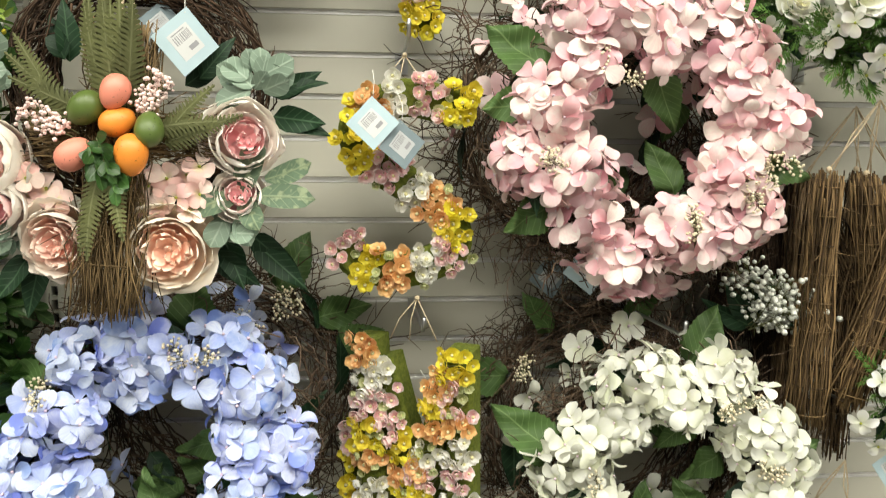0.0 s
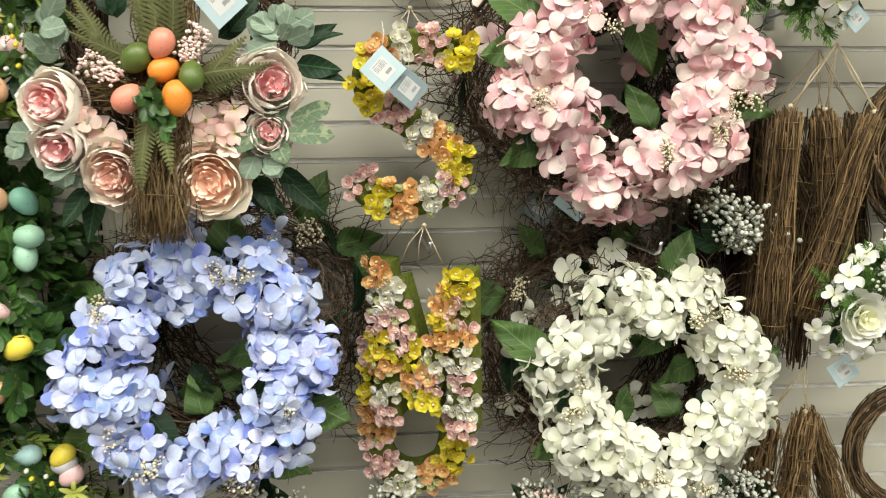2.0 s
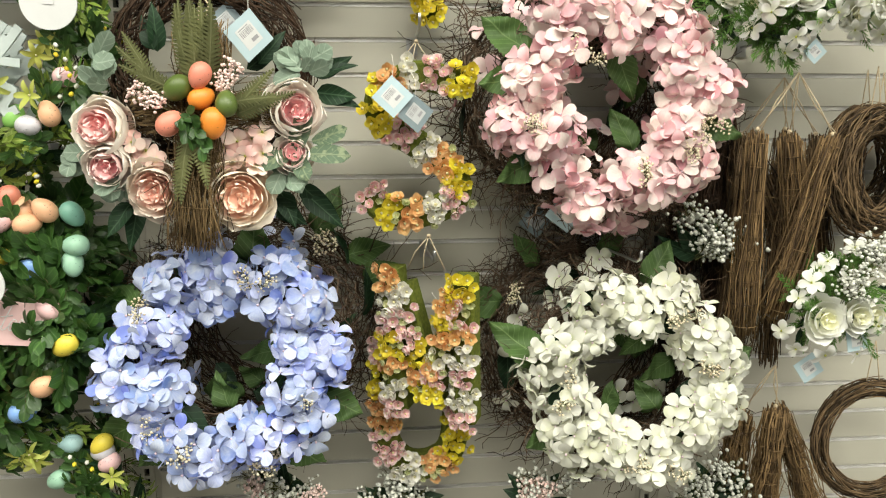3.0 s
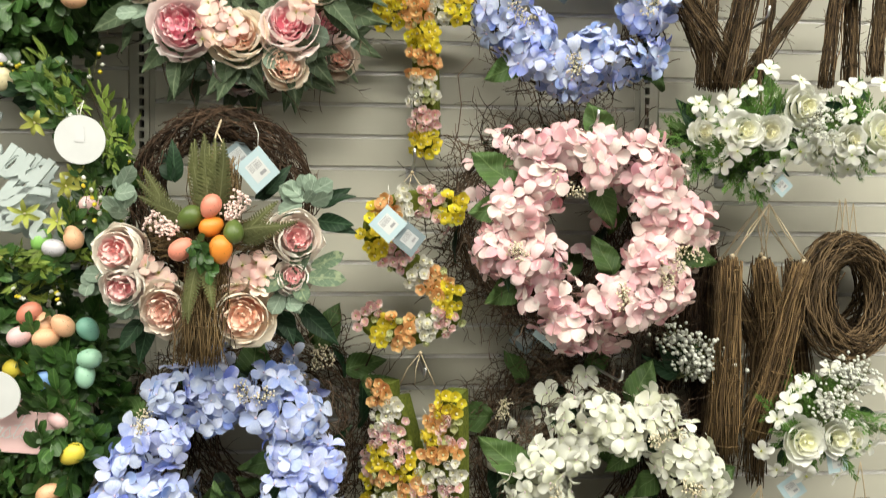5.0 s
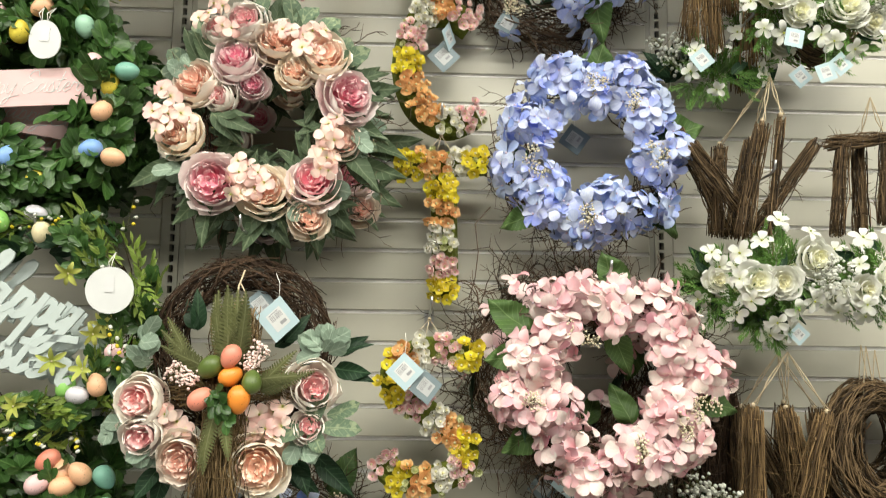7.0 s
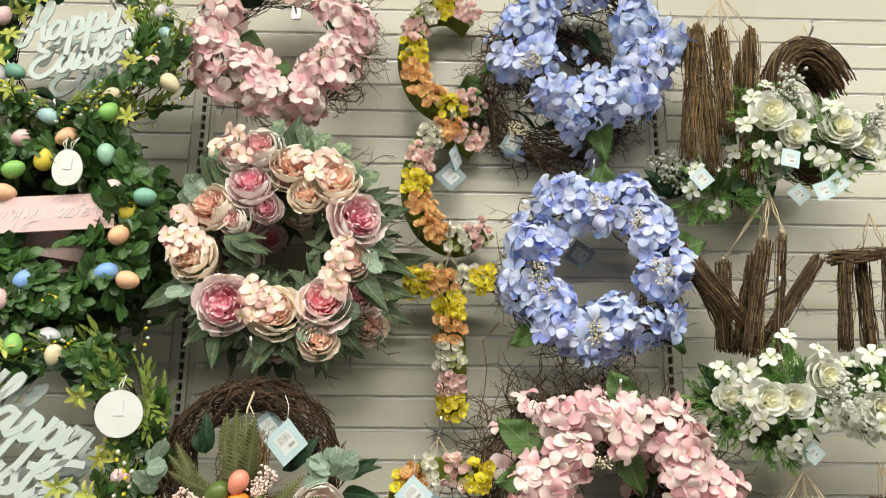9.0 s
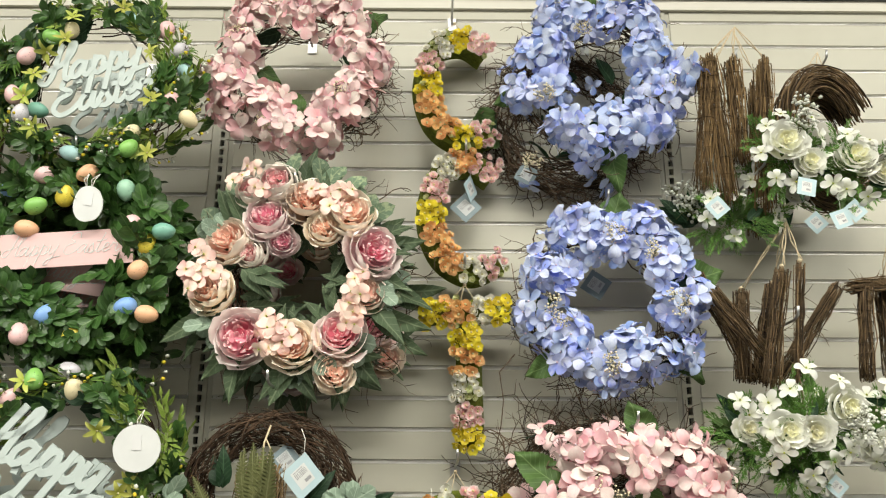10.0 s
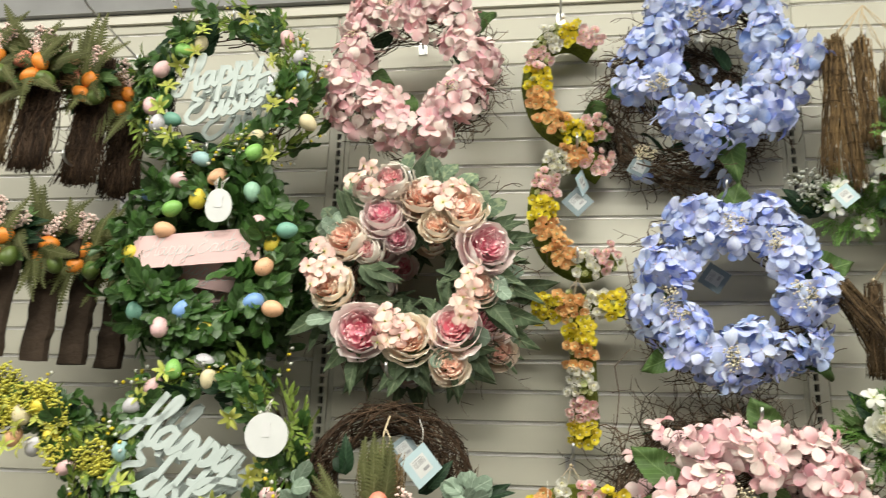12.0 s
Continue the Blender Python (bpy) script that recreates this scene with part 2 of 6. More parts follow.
M_ROSEAC = cup_mat("peony_apricot_heart", (0.93, 0.52, 0.40), (0.95, 0.79, 0.66), 0.45, 0.95, 0.14)
M_ROSEL = cup_mat("rose_blush_rim", (0.92, 0.72, 0.66), (0.92, 0.87, 0.79), 0.2, 0.75, 0.14)
M_ROSELC = cup_mat("rose_blush_heart", (0.88, 0.40, 0.42), (0.93, 0.74, 0.70), 0.5, 1.0, 0.14)
M_ROSEW = cup_mat("rose_white", (0.80, 0.80, 0.60), (0.87, 0.87, 0.81), 0.2, 0.7, 0.16, 0.05)
M_ROSEWC = cup_mat("rose_white_heart", (0.78, 0.76, 0.48), (0.86, 0.86, 0.74), 0.4, 1.0, 0.16, 0.05)
M_BLOSSOM = petal_mat("white_blossom", (0.80, 0.82, 0.62), (0.87, 0.87, 0.82), 0.0, 0.02, None, vary=0.05, sheer=0.3, streak=0.04)
M_YEL = cup_mat("ranunculus_yellow", (0.80, 0.66, 0.05), (0.88, 0.77, 0.08), 0.2, 0.7, 0.25, 0.08)
M_ORA = cup_mat("ranunculus_orange", (0.82, 0.44, 0.16), (0.90, 0.60, 0.29), 0.2, 0.8, 0.25, 0.08)
M_ROS = cup_mat("ranunculus_pink", (0.88, 0.48, 0.49), (0.93, 0.83, 0.79), 0.35, 0.9, 0.25, 0.08)
M_WHI = cup_mat("ranunculus_white", (0.74, 0.72, 0.56), (0.87, 0.86, 0.80), 0.2, 0.7, 0.25, 0.05)
M_BUD = cup_mat("bud_green", (0.42, 0.48, 0.14), (0.72, 0.74, 0.44), 0.2, 0.8)
M_LILY = petal_mat("yellow_lily", (0.40, 0.45, 0.07), (0.54, 0.56, 0.16), 0.0, 0.03, None)
M_SAGE = leaf_mat("sage_leaf", (0.095, 0.14, 0.075), (0.16, 0.205, 0.12), 0.6)
M_SEED = plain("ivory_seed_head", (0.74, 0.68, 0.42), (0.50, 0.46, 0.22), 400.0, 0.7, 0, 0.3)
M_PLUME = plain("yellow_plume", (0.62, 0.56, 0.08), (0.50, 0.50, 0.10), 90.0, 0.7, 0, 0.2)
M_PLANK = plain("dark_bark_plank", (0.030, 0.020, 0.014), (0.055, 0.038, 0.026), 24.0, 0.85, 0, 0.8, 0.004)
M_BERRY = plain("cream_berry", (0.80, 0.75, 0.56), (0.72, 0.60, 0.42), 60.0, 0.5, 0, 0.05)
M_BERRYW = plain("white_berry", (0.66, 0.67, 0.61), (0.60, 0.61, 0.53), 60.0, 0.5, 0, 0.05)
M_SIGN = plain("painted_sign", (0.48, 0.54, 0.52), (0.44, 0.50, 0.48), 20.0, 0.45, 0, 0.03)
M_BERRYP = plain("blush_berry", (0.92, 0.75, 0.69), (0.88, 0.65, 0.60), 60.0, 0.5, 0, 0.05)
M_STAMEN = plain("flower_eye", (0.78, 0.62, 0.70), (0.7, 0.55, 0.62), 60.0, 0.6, 0, 0)
EGGCOL = {"orange": (0.85, 0.28, 0.035), "coral": (0.80, 0.28, 0.19), "olive": (0.10, 0.15, 0.03), "teal": (0.20, 0.44, 0.34), "mint": (0.34, 0.58, 0.42), "blue": (0.22, 0.40, 0.76), "yellow": (0.84, 0.68, 0.08), "peach": (0.84, 0.48, 0.28), "pink": (0.84, 0.55, 0.55), "silver": (0.62, 0.60, 0.64), "cream": (0.80, 0.70, 0.44), "lime": (0.25, 0.52, 0.12), "aqua": (0.40, 0.62, 0.62)}


def egg_mat(col):
    m, nt, b = mat_base("egg_paint", 0.42)
    n = ramp(nt, noise_tex(nt, 260.0, 2.0), 0.66, 0.72)
    n2 = ramp(nt, noise_tex(nt, 30.0, 3.0), 0.3, 0.75)
    c = mix_col(nt, n2, col, tuple(v * 0.82 for v in col))
    nt.links.new(mix_col(nt, n, c, tuple(v * 0.35 for v in col)), b.inputs["Base Color"])
    add_bump(nt, b, noise_tex(nt, 400.0, 2.0), 0.1, 0.0005)
    return m


# ---- mesh tools ----
def raw_mesh(name, verts, faces, mats, smooth=True, index=None):
    me = bpy.data.meshes.new(name)
    me.from_pydata([tuple(v) for v in verts], [], faces)
    for m in (mats if isinstance(mats, (list, tuple)) else [mats]):
        if m:
            me.materials.append(m)
    me.polygons.foreach_set("use_smooth", [smooth] * len(me.polygons))
    if index:
        me.polygons.foreach_set("material_index", index)
    me.update()
    return me


def bm_mesh(name, bm, mats, smooth=False):
    me = bpy.data.meshes.new(name)
    bm.to_mesh(me)
    bm.free()
    for m in (mats if isinstance(mats, (list, tuple)) else [mats]):
        me.materials.append(m)
    me.polygons.foreach_set("use_smooth", [smooth] * len(me.polygons))
    return me


def thing(name, m, label, category, group="", kind=""):
    ob = new(name)
    ob.empty_display_size = 0.05
    ob.matrix_basis = m
    return tagged(ob, label, category, group, kind)


def part(name, me, parent, m=None, label=""):
    ob = new(name, me)
    ob.parent = parent
    if m is not None:
        ob.matrix_basis = m
    return tagged(ob, label)


def aim(pos, normal, spin=0.0, s=1.0):
    """Pose with local z along normal."""
    q = Vector(normal).to_track_quat("Z", "Y")
    return Matrix.Translation(pos) @ q.to_matrix().to_4x4() @ Matrix.Rotation(spin, 4, "Z") @ Matrix.Scale(s, 4)


def along(pos, direction, normal, s=1.0):
    """Pose with local y along direction and z near normal: for leaves."""
    y = Vector(direction).normalized()
    x = y.cross(Vector(normal)).normalized()
    z = x.cross(y)
    m = Matrix((x, y, z)).transposed().to_4x4()
    return Matrix.Translation(pos) @ m @ Matrix.Scale(s, 4)


class Soup:
    """Gathers vertices and faces of one mesh."""
    def __init__(self):
        self.v, self.f, self.i, self.w = [], [], [], {}

    def tube(self, pts, r0, r1=None, n=4, idx=0):
        r1 = r0 if r1 is None else r1
        k = len(self.v)
        pts = [Vector(p) for p in pts]
        for j, p in enumerate(pts):
            d = (pts[min(j + 1, len(pts) - 1)] - pts[max(j - 1, 0)])
            d = d.normalized() if d.length > 1e-9 else Vector((0, 0, 1))
            a = d.orthogonal().normalized() if j == 0 else (a - d * a.dot(d)).normalized()
            b = d.cross(a)
            r = r0 + (r1 - r0) * j / max(1, len(pts) - 1)
            for s in range(n):
                w = TAU * s / n
                self.v.append(p + (a * math.cos(w) + b * math.sin(w)) * r)
        for j in range(len(pts) - 1):
            for s in range(n):
                self.f.append((k + j * n + s, k + j * n + (s + 1) % n, k + (j + 1) * n + (s + 1) % n, k + (j + 1) * n + s))
                self.i.append(idx)
        self.f.append(tuple(k + s for s in reversed(range(n))))
        self.f.append(tuple(k + (len(pts) - 1) * n + s for s in range(n)))
        self.i += [idx, idx]

    def box(self, lo, hi, idx=0, m=None):
        k = len(self.v)
        for z in (lo[2], hi[2]):
            for x, y in ((lo[0], lo[1]), (hi[0], lo[1]), (hi[0], hi[1]), (lo[0], hi[1])):
                p = Vector((x, y, z))
                self.v.append(m @ p if m else p)
        for f in ((0, 3, 2, 1), (4, 5, 6, 7), (0, 1, 5, 4), (1, 2, 6, 5), (2, 3, 7, 6), (3, 0, 4, 7)):
            self.f.append(tuple(k + i for i in f))
            self.i.append(idx)

    def sheet(self, fn, nu, nv, idx=0):
        """Grid of fn(u, v), u and v from 0 to 1."""
        k = len(self.v)
        for a in range(nu + 1):
            for b in range(nv + 1):
                self.w[len(self.v)] = a / nu
                self.v.append(Vector(fn(a / nu, b / nv)))
        for a in range(nu):
            for b in range(nv):
                p = k + a * (nv + 1) + b
                self.f.append((p, p + nv + 1, p + nv + 2, p + 1))
                self.i.append(idx)

    def ball(self, c, r, idx=0, n=6, squash=1.0):
        k = len(self.v)
        rings = n // 2
        for a in range(rings + 1):
            for b in range(n):
                p, w = math.pi * a / rings, TAU * b / n
                self.v.append(Vector(c) + Vector((math.sin(p) * math.cos(w), math.sin(p) * math.sin(w), math.cos(p) * squash)) * r)
        for a in range(rings):
            for b in range(n):
                self.f.append((k + a * n + b, k + (a + 1) * n + b, k + (a + 1) * n + (b + 1) % n, k + a * n + (b + 1) % n))
                self.i.append(idx)

    def mesh(self, name, mats, smooth=True):
        me = raw_mesh(name, self.v, self.f, mats, smooth, self.i)
        if self.w:
            at = me.attributes.new("along", "FLOAT", "POINT")
            at.data.foreach_set("value", [self.w.get(k, 0.0) for k in range(len(self.v))])
        return me


def petal(soup, length, width, lift, cup, turn, rng, base=0.0, point=0.0, nu=7, nv=4, idx=0, curl=0.0, up=0.0, full=0.60):
    """One petal growing outward at the angle turn; lift: steepness in radians, cup: hollow across, curl: rim bent back."""
    ca, sa = math.cos(turn), math.sin(turn)
    w1, w2, w3 = rng.uniform(-0.16, 0.16), rng.uniform(0, TAU), rng.uniform(-0.25, 0.25)

    def fn(a, v):
        u = 1 - (1 - a) ** 1.5
        s = (v - 0.5) * 2
        if u < full:
            prof = 0.16 + 0.84 * math.sin(math.pi / 2 * u / full) ** 1.15
        else:
            prof = max(0.0, 1 - ((u - full) / (1 - full)) ** 2.3) ** 0.5
        prof *= 1 - point * u
        y = s * width * 0.5 * prof
        ang = lift - curl * u * u
        r = base + u * length * math.cos(ang)
        z = up + u * length * math.sin(ang) + cup * abs(s) ** 1.6 * width * 0.5 * prof + w3 * y * u + w1 * width * 0.22 * math.sin(3 * u + w2 + 2 * s)
        return (r * ca - y * sa, r * sa + y * ca, z)
    soup.sheet(fn, nu, nv, idx)


def floret_mesh(name, mat, seed, R=0.038, petals=4, wide=1.0, eye=M_STAMEN, point=0.0, lift=(0.0, 0.55), full=0.60):
    rng = random.Random(seed)
    s = Soup()
    t0 = rng.uniform(0, TAU)
    for k in range(petals):
        petal(s, R * rng.uniform(0.88, 1.10), R * wide * rng.uniform(0.88, 1.12), rng.uniform(*lift), rng.uniform(0.05, 0.38),
              t0 + TAU * k / petals + rng.uniform(-0.16, 0.16), rng, 0.0015, point, curl=rng.uniform(0.0, 0.6), up=0.002 * (k % 2), full=full)
    s.ball((0, 0, 0.004), 0.0026, 1, 6)
    return s.mesh(name, [mat, eye])


def cup_petal(s, R, Rb, top, rim, turn, half, rng, flare, ruffle, nu=6, nv=6, idx=0):
    """A petal cut from a bowl of radius Rb whose rim lies at the height rim; top: how far up the bowl it reaches, in radians."""
    zc = rim + Rb * math.cos(top)
    w1, w2, w3 = rng.uniform(0, TAU), rng.uniform(0.94, 1.06), rng.uniform(-0.06, 0.06)

    def fn(a, v):
        u = 1 - (1 - a) ** 1.35
        q = (v - 0.5) * 2
        side = 1.0 if u < 0.55 else max(0.0, 1 - ((u - 0.55) / 0.46) ** 2.6) ** 0.5
        th = 0.15 + (top - 0.15) * u * w2 * (1 - 0.05 * q * q)
        az = turn + q * half * (0.35 + 0.65 * min(1, u * 2)) * side
        r = Rb * math.sin(th) + flare * u ** 4 + 0.02 * q + ruffle * 0.6 * u * math.sin(4 * q + w1 + 1.0)
        z = zc - Rb * math.cos(th) - flare * 0.5 * u ** 6 + ruffle * u * u * math.sin(5 * q + w1) + w3 * u * q
        return (R * r * math.cos(az), R * r * math.sin(az), R * z)
    s.sheet(fn, nu, nv, idx)


# rings of petals: count, bowl radius, reach, rim height, half width, flare, ruffle, heart (1) or rim (0)
FULL = ((3, 0.13, 1.9, 0.54, 1.0, 0.0, 0.03, 1), (4, 0.24, 1.80, 0.57, 0.9, 0.02, 0.06, 1), (5, 0.35, 1.75, 0.57, 0.78, 0.02, 0.07, 1), (6, 0.46, 1.74, 0.56, 0.70, 0.02, 0.07, 1), (6, 0.58, 1.80, 0.55, 0.72, 0.02, 0.05, 1),
        (4, 0.73, 1.92, 0.57, 1.15, 0.02, 0.05, 0), (4, 0.90, 1.66, 0.38, 1.15, 0.05, 0.06, 0), (4, 1.00, 1.36, 0.14, 1.05, 0.09, 0.06, 0))
CLOSED = ((3, 0.14, 1.9, 0.76, 1.0, 0.0, 0.04, 1), (4, 0.27, 1.85, 0.79, 0.9, 0.01, 0.06, 1), (5, 0.39, 1.9, 0.78, 0.85, 0.01, 0.06, 1), (4, 0.52, 2.0, 0.77, 1.05, 0.01, 0.05, 1),
          (3, 0.68, 2.15, 0.78, 1.45, 0.02, 0.05, 0), (4, 0.84, 1.95, 0.62, 1.25, 0.03, 0.06, 0), (4, 0.97, 1.60, 0.32, 1.10, 0.07, 0.06, 0))
LOOSE = ((3, 0.16, 1.9, 0.58, 1.0, 0.0, 0.03, 1), (4, 0.32, 1.82, 0.58, 0.95, 0.02, 0.04, 1), (4, 0.50, 1.75, 0.52, 0.98, 0.04, 0.04, 0), (5, 0.70, 1.62, 0.40, 0.95, 0.08, 0.04, 0), (5, 0.92, 1.38, 0.20, 0.85, 0.13, 0.05, 0))


def rose_mesh(name, mats, seed, R=0.05, rings=FULL):
    """A full garden rose: a crowded ruffled heart inside wide bowls of outer petals."""
    rng = random.Random(seed)
    s = Soup()
    for n, Rb, top, rim, half, flare, ruffle, heart in rings:
        t0 = rng.uniform(0, TAU)
        for k in range(n):
            jig, k0 = (0.10 if heart else 0.07), len(s.v)
            cup_petal(s, R, Rb * rng.uniform(1 - jig, 1 + jig), top + rng.uniform(-0.1, 0.1), rim + rng.uniform(-jig, jig * 0.7), t0 + TAU * k / n + rng.uniform(-0.2, 0.2), half * rng.uniform(0.88, 1.12), rng, flare * rng.uniform(0.4, 1.8), ruffle * rng.uniform(0.5, 1.5), 8, 8, heart)
            off = Vector((rng.gauss(0, 1), rng.gauss(0, 1), 0)) * R * 0.035
            for q in range(k0, len(s.v)):
                s.v[q] = s.v[q] + off
    s.ball((0, 0, R * 0.1), R * 0.16, 1, 8, 1.2)
    return s.mesh(name, mats)


def tiny_rose_mesh(name, mat, seed, R=0.0128, double=False):
    """A small foam ranunculus: an open ruffled cup round a seed head, or a closed double bloom."""
    rng = random.Random(seed)
    s = Soup()
    rings = ((3, 0.30, 1.9, 0.62, 1.0), (4, 0.55, 1.8, 0.58, 0.9), (5, 0.80, 1.55, 0.36, 0.85)) if double else ((3, 0.46, 1.68, 0.60, 0.95), (5, 0.80, 1.42, 0.52, 0.80), (5, 0.98, 1.25, 0.34, 0.80))
    for n, Rb, top, rim, half in rings:
        t0 = rng.uniform(0, TAU)
        for k in range(n):
            cup_petal(s, R, Rb * rng.uniform(0.9, 1.1), top + rng.uniform(-0.12, 0.12), rim + rng.uniform(-0.06, 0.06), t0 + TAU * k / n + rng.uniform(-0.2, 0.2), half, rng, 0.08, 0.05, 4, 3)
    s.ball((0, 0, R * 0.25), R * 0.24, 1, 6)
    s.tube([(0, 0, 0), (0.001, 0, -0.012), (0, 0.002, -0.022)], 0.0009, 0.0009, 4, 2)
    return s.mesh(name, [mat, M_SEED, M_FERN])


def leaf_fn(L, W, bend, fold, point=0.6, wave=0.0, rounded=False):
    def fn(u, v):
        t = (v - 0.5) * 2
        prof = math.sin(math.pi * u ** 0.72) ** 0.85 if 0 < u < 1 else 0.0
        if rounded:
            prof = max(0.0, 1 - (2 * min(1, u * 0.98 + 0.02) - 1) ** 2) ** 0.5 * (0.75 + 0.25 * u)
        prof = prof * (1 - point * 0.35 * u)
        x = t * W * 0.5 * prof
        return (x, u * L, -bend * L * u * u + fold * abs(x) + wave * W * math.sin(9 * u + 2 * t) * 0.06)
    return fn


def leaf_mesh(name, mat, L=0.12, W=0.075, bend=0.25, fold=0.25, nu=7, nv=4, wave=1.0, rounded=False, teeth=0.0, quilt=0.0):
    s = Soup()
    base = leaf_fn(L, W, bend, fold, 0.0 if rounded else 0.6, wave, rounded)

    def fn(u, v):
        x, y, z = base(u, v)
        q = abs(v - 0.5) * 2
        k = round(u * nu)
        return (x * (1 + teeth * (q > 0.95) * (1 if k % 2 else -1)), y, z + quilt * W * math.sin(u * 26 - q * 6) * q * (1 - q) * 2 - 0.25 * quilt * W * q * q * 4)
    s.sheet(fn, nu, nv)
    return s.mesh(name, [mat])


def sprig_mesh(name, mat, stem, seed, n=9, L=0.03, W=0.02, length=0.09, spread=0.9, bend=0.15, nu=3, nv=2, rounded=False):
    """Leaves in pairs along one stem that grows along y."""
    rng = random.Random(seed)
    s = Soup()
    pts = [(math.sin(3 * t) * 0.006, length * t, 0.01 * t * t) for t in (0, 0.35, 0.7, 1)]
    s.tube(pts, 0.0014, 0.0008, 4, 1)
    for k in range(n):
        t = (k + 1.0) / n
        side = 1 if k % 2 else -1
        ang = side * spread * (1 - 0.65 * t) * rng.uniform(0.7, 1.2) if k < n - 1 else 0.0
        q = Matrix.Translation((0, length * t * 0.97, 0.01 * t * t)) @ Matrix.Rotation(-ang, 4, "Z") @ Matrix.Rotation(rng.uniform(-0.1, 0.7), 4, "X") @ Matrix.Rotation(rng.uniform(-0.5, 0.5), 4, "Y")
        k0 = len(s.v)
        sc = rng.uniform(0.75, 1.15)
        s.sheet(leaf_fn(L * sc, W * sc, bend, 0.25, 0.0 if rounded else 0.6, 0, rounded), nu, nv, 0)
        for i in range(k0, len(s.v)):
            s.v[i] = q @ s.v[i]
    return s.mesh(name, [mat, stem])


def berry_sprig_mesh(name, mat, seed, n=38, size=0.0032, length=0.07, wide=0.022):
    rng = random.Random(seed)
    s = Soup()
    s.tube([(0, 0, 0), (0.003, length * 0.5, 0.004), (0, length, 0.002)], 0.001, 0.0006, 4, 1)
    for k in range(n):
        t = rng.uniform(0.2, 1.05)
        c = Vector((rng.gauss(0, wide * 0.5), length * t, rng.gauss(0.003, wide * 0.35)))
        s.tube([(0, length * t * 0.85, 0.002), c], 0.0005, 0.0005, 3, 1)
        s.ball(c, size * rng.uniform(0.7, 1.15), 0, 6)
    return s.mesh(name, [mat, M_FERN])


def fern_mesh(name, L=0.13, W=0.06, n=15):
    s = Soup()
    s.tube([(0, 0, 0), (0, L * 0.5, 0.012), (0, L, 0.004)], 0.0012, 0.0006, 4)
    for k in range(n):
        t = (k + 0.4) / n
        w = W * 0.5 * (1 - t) ** 0.65 * (0.6 + 0.4 * min(1, t * 6))
        for side in (-1, 1):
            root = Vector((0, L * t, 0.048 * t * (1 - t)))
            wide = L / n * 1.15

            def pinna(u, v, side=side, root=root, w=w, wide=wide, k=k):
                q = (v - 0.5) * (1 - u) ** 0.6 * (1.0 + 0.25 * math.sin(11 * u))
                return root + Vector((side * w * u, w * u * 0.45 + wide * q, -0.12 * w * u * u + 0.1 * w * math.sin(k) * u))
            s.sheet(pinna, 4, 2)
    return s.mesh(name, [M_FERN])


def egg_mesh(col, R=0.02):
    s = Soup()
    n, rings = 16, 10
    for a in range(rings + 1):
        p = math.pi * a / rings
        for b in range(n):
            w = TAU * b / n
            z = math.cos(p)
            r = math.sin(p) * (1 - 0.13 * z)
            s.v.append(Vector((r * math.cos(w), z * 1.3, r * math.sin(w))) * R)
    for a in range(rings):
        for b in range(n):
            s.f.append((a * n + b, a * n + (b + 1) % n, (a + 1) * n + (b + 1) % n, (a + 1) * n + b))
            s.i.append(0)
    return s.mesh("egg", [egg_mat(EGGCOL[col])])


def ring_twigs(name, mat, seed, major, minor, n, r=(0.0011, 0.0022), stray=0.0, span=(0.5, 1.6), depth=0.0):
    """Strands that wind round a ring, with loose ends of length stray."""
    rng = random.Random(seed)
    s = Soup()
    for k in range(n):
        th, ph = rng.uniform(0, TAU), rng.uniform(0, TAU)
        sp = rng.uniform(*span) * rng.choice((-1, 1))
        rr = minor * math.sqrt(rng.uniform(0.25, 1.0))
        tw = rng.uniform(-1.5, 1.5)
        pts = []
        steps = max(5, int(abs(sp) * 7))
        for j in range(steps + 1):
            u = j / steps
            a = th + sp * u
            b = ph + tw * u * 2
            rad = major + rr * math.sin(b) + rng.gauss(0, minor * 0.05) + stray * max(0, u - 0.6) ** 1.5 * 3
            pts.append((rad * math.cos(a), rad * math.sin(a), rr * math.cos(b) + depth + rng.gauss(0, minor * 0.05)))
        q = rng.uniform(*r)
        s.tube(pts, q, q * 0.6, 4)
    return s.mesh(name, [mat])


def wild_twigs(name, mat, seed, major, n, reach, r=(0.0010, 0.0021), arc=(0, TAU), depth=0.0, outward=1.0):
    """Crooked fine twigs that stand out of a ring all round and curl."""
    rng = random.Random(seed)
    s = Soup()
    for k in range(n):
        th = rng.uniform(*arc)
        p = Vector((major * math.cos(th), major * math.sin(th), depth + rng.uniform(-0.02, 0.03)))
        sw = rng.choice((-1, 1)) * rng.uniform(0.3, 1.3)
        d = Vector((math.cos(th + sw), math.sin(th + sw), rng.uniform(-0.3, 0.35)))
        L = reach * rng.uniform(0.5, 1.3)
        turn = rng.uniform(-3.6, 3.6)
        pts = [p.copy()]
        for j in range(8):
            d = (Matrix.Rotation(turn / 8 + rng.gauss(0, 0.42), 3, "Z") @ d + Vector((0, 0, rng.gauss(0, 0.22)))).normalized()
            p = p + d * L / 8
            pts.append(p.copy())
            if j in (3, 5) and rng.random() < 0.6:
                e = (Matrix.Rotation(rng.choice((-0.8, 0.8)), 3, "Z") @ d)
                s.tube([p, p + e * L * 0.12, p + e * L * 0.2 + Vector((0, 0, 0.006))], r[0], r[0] * 0.5, 3)
        q = rng.uniform(*r)
        s.tube(pts, q, q * 0.5, 3)
    return s.mesh(name, [mat])


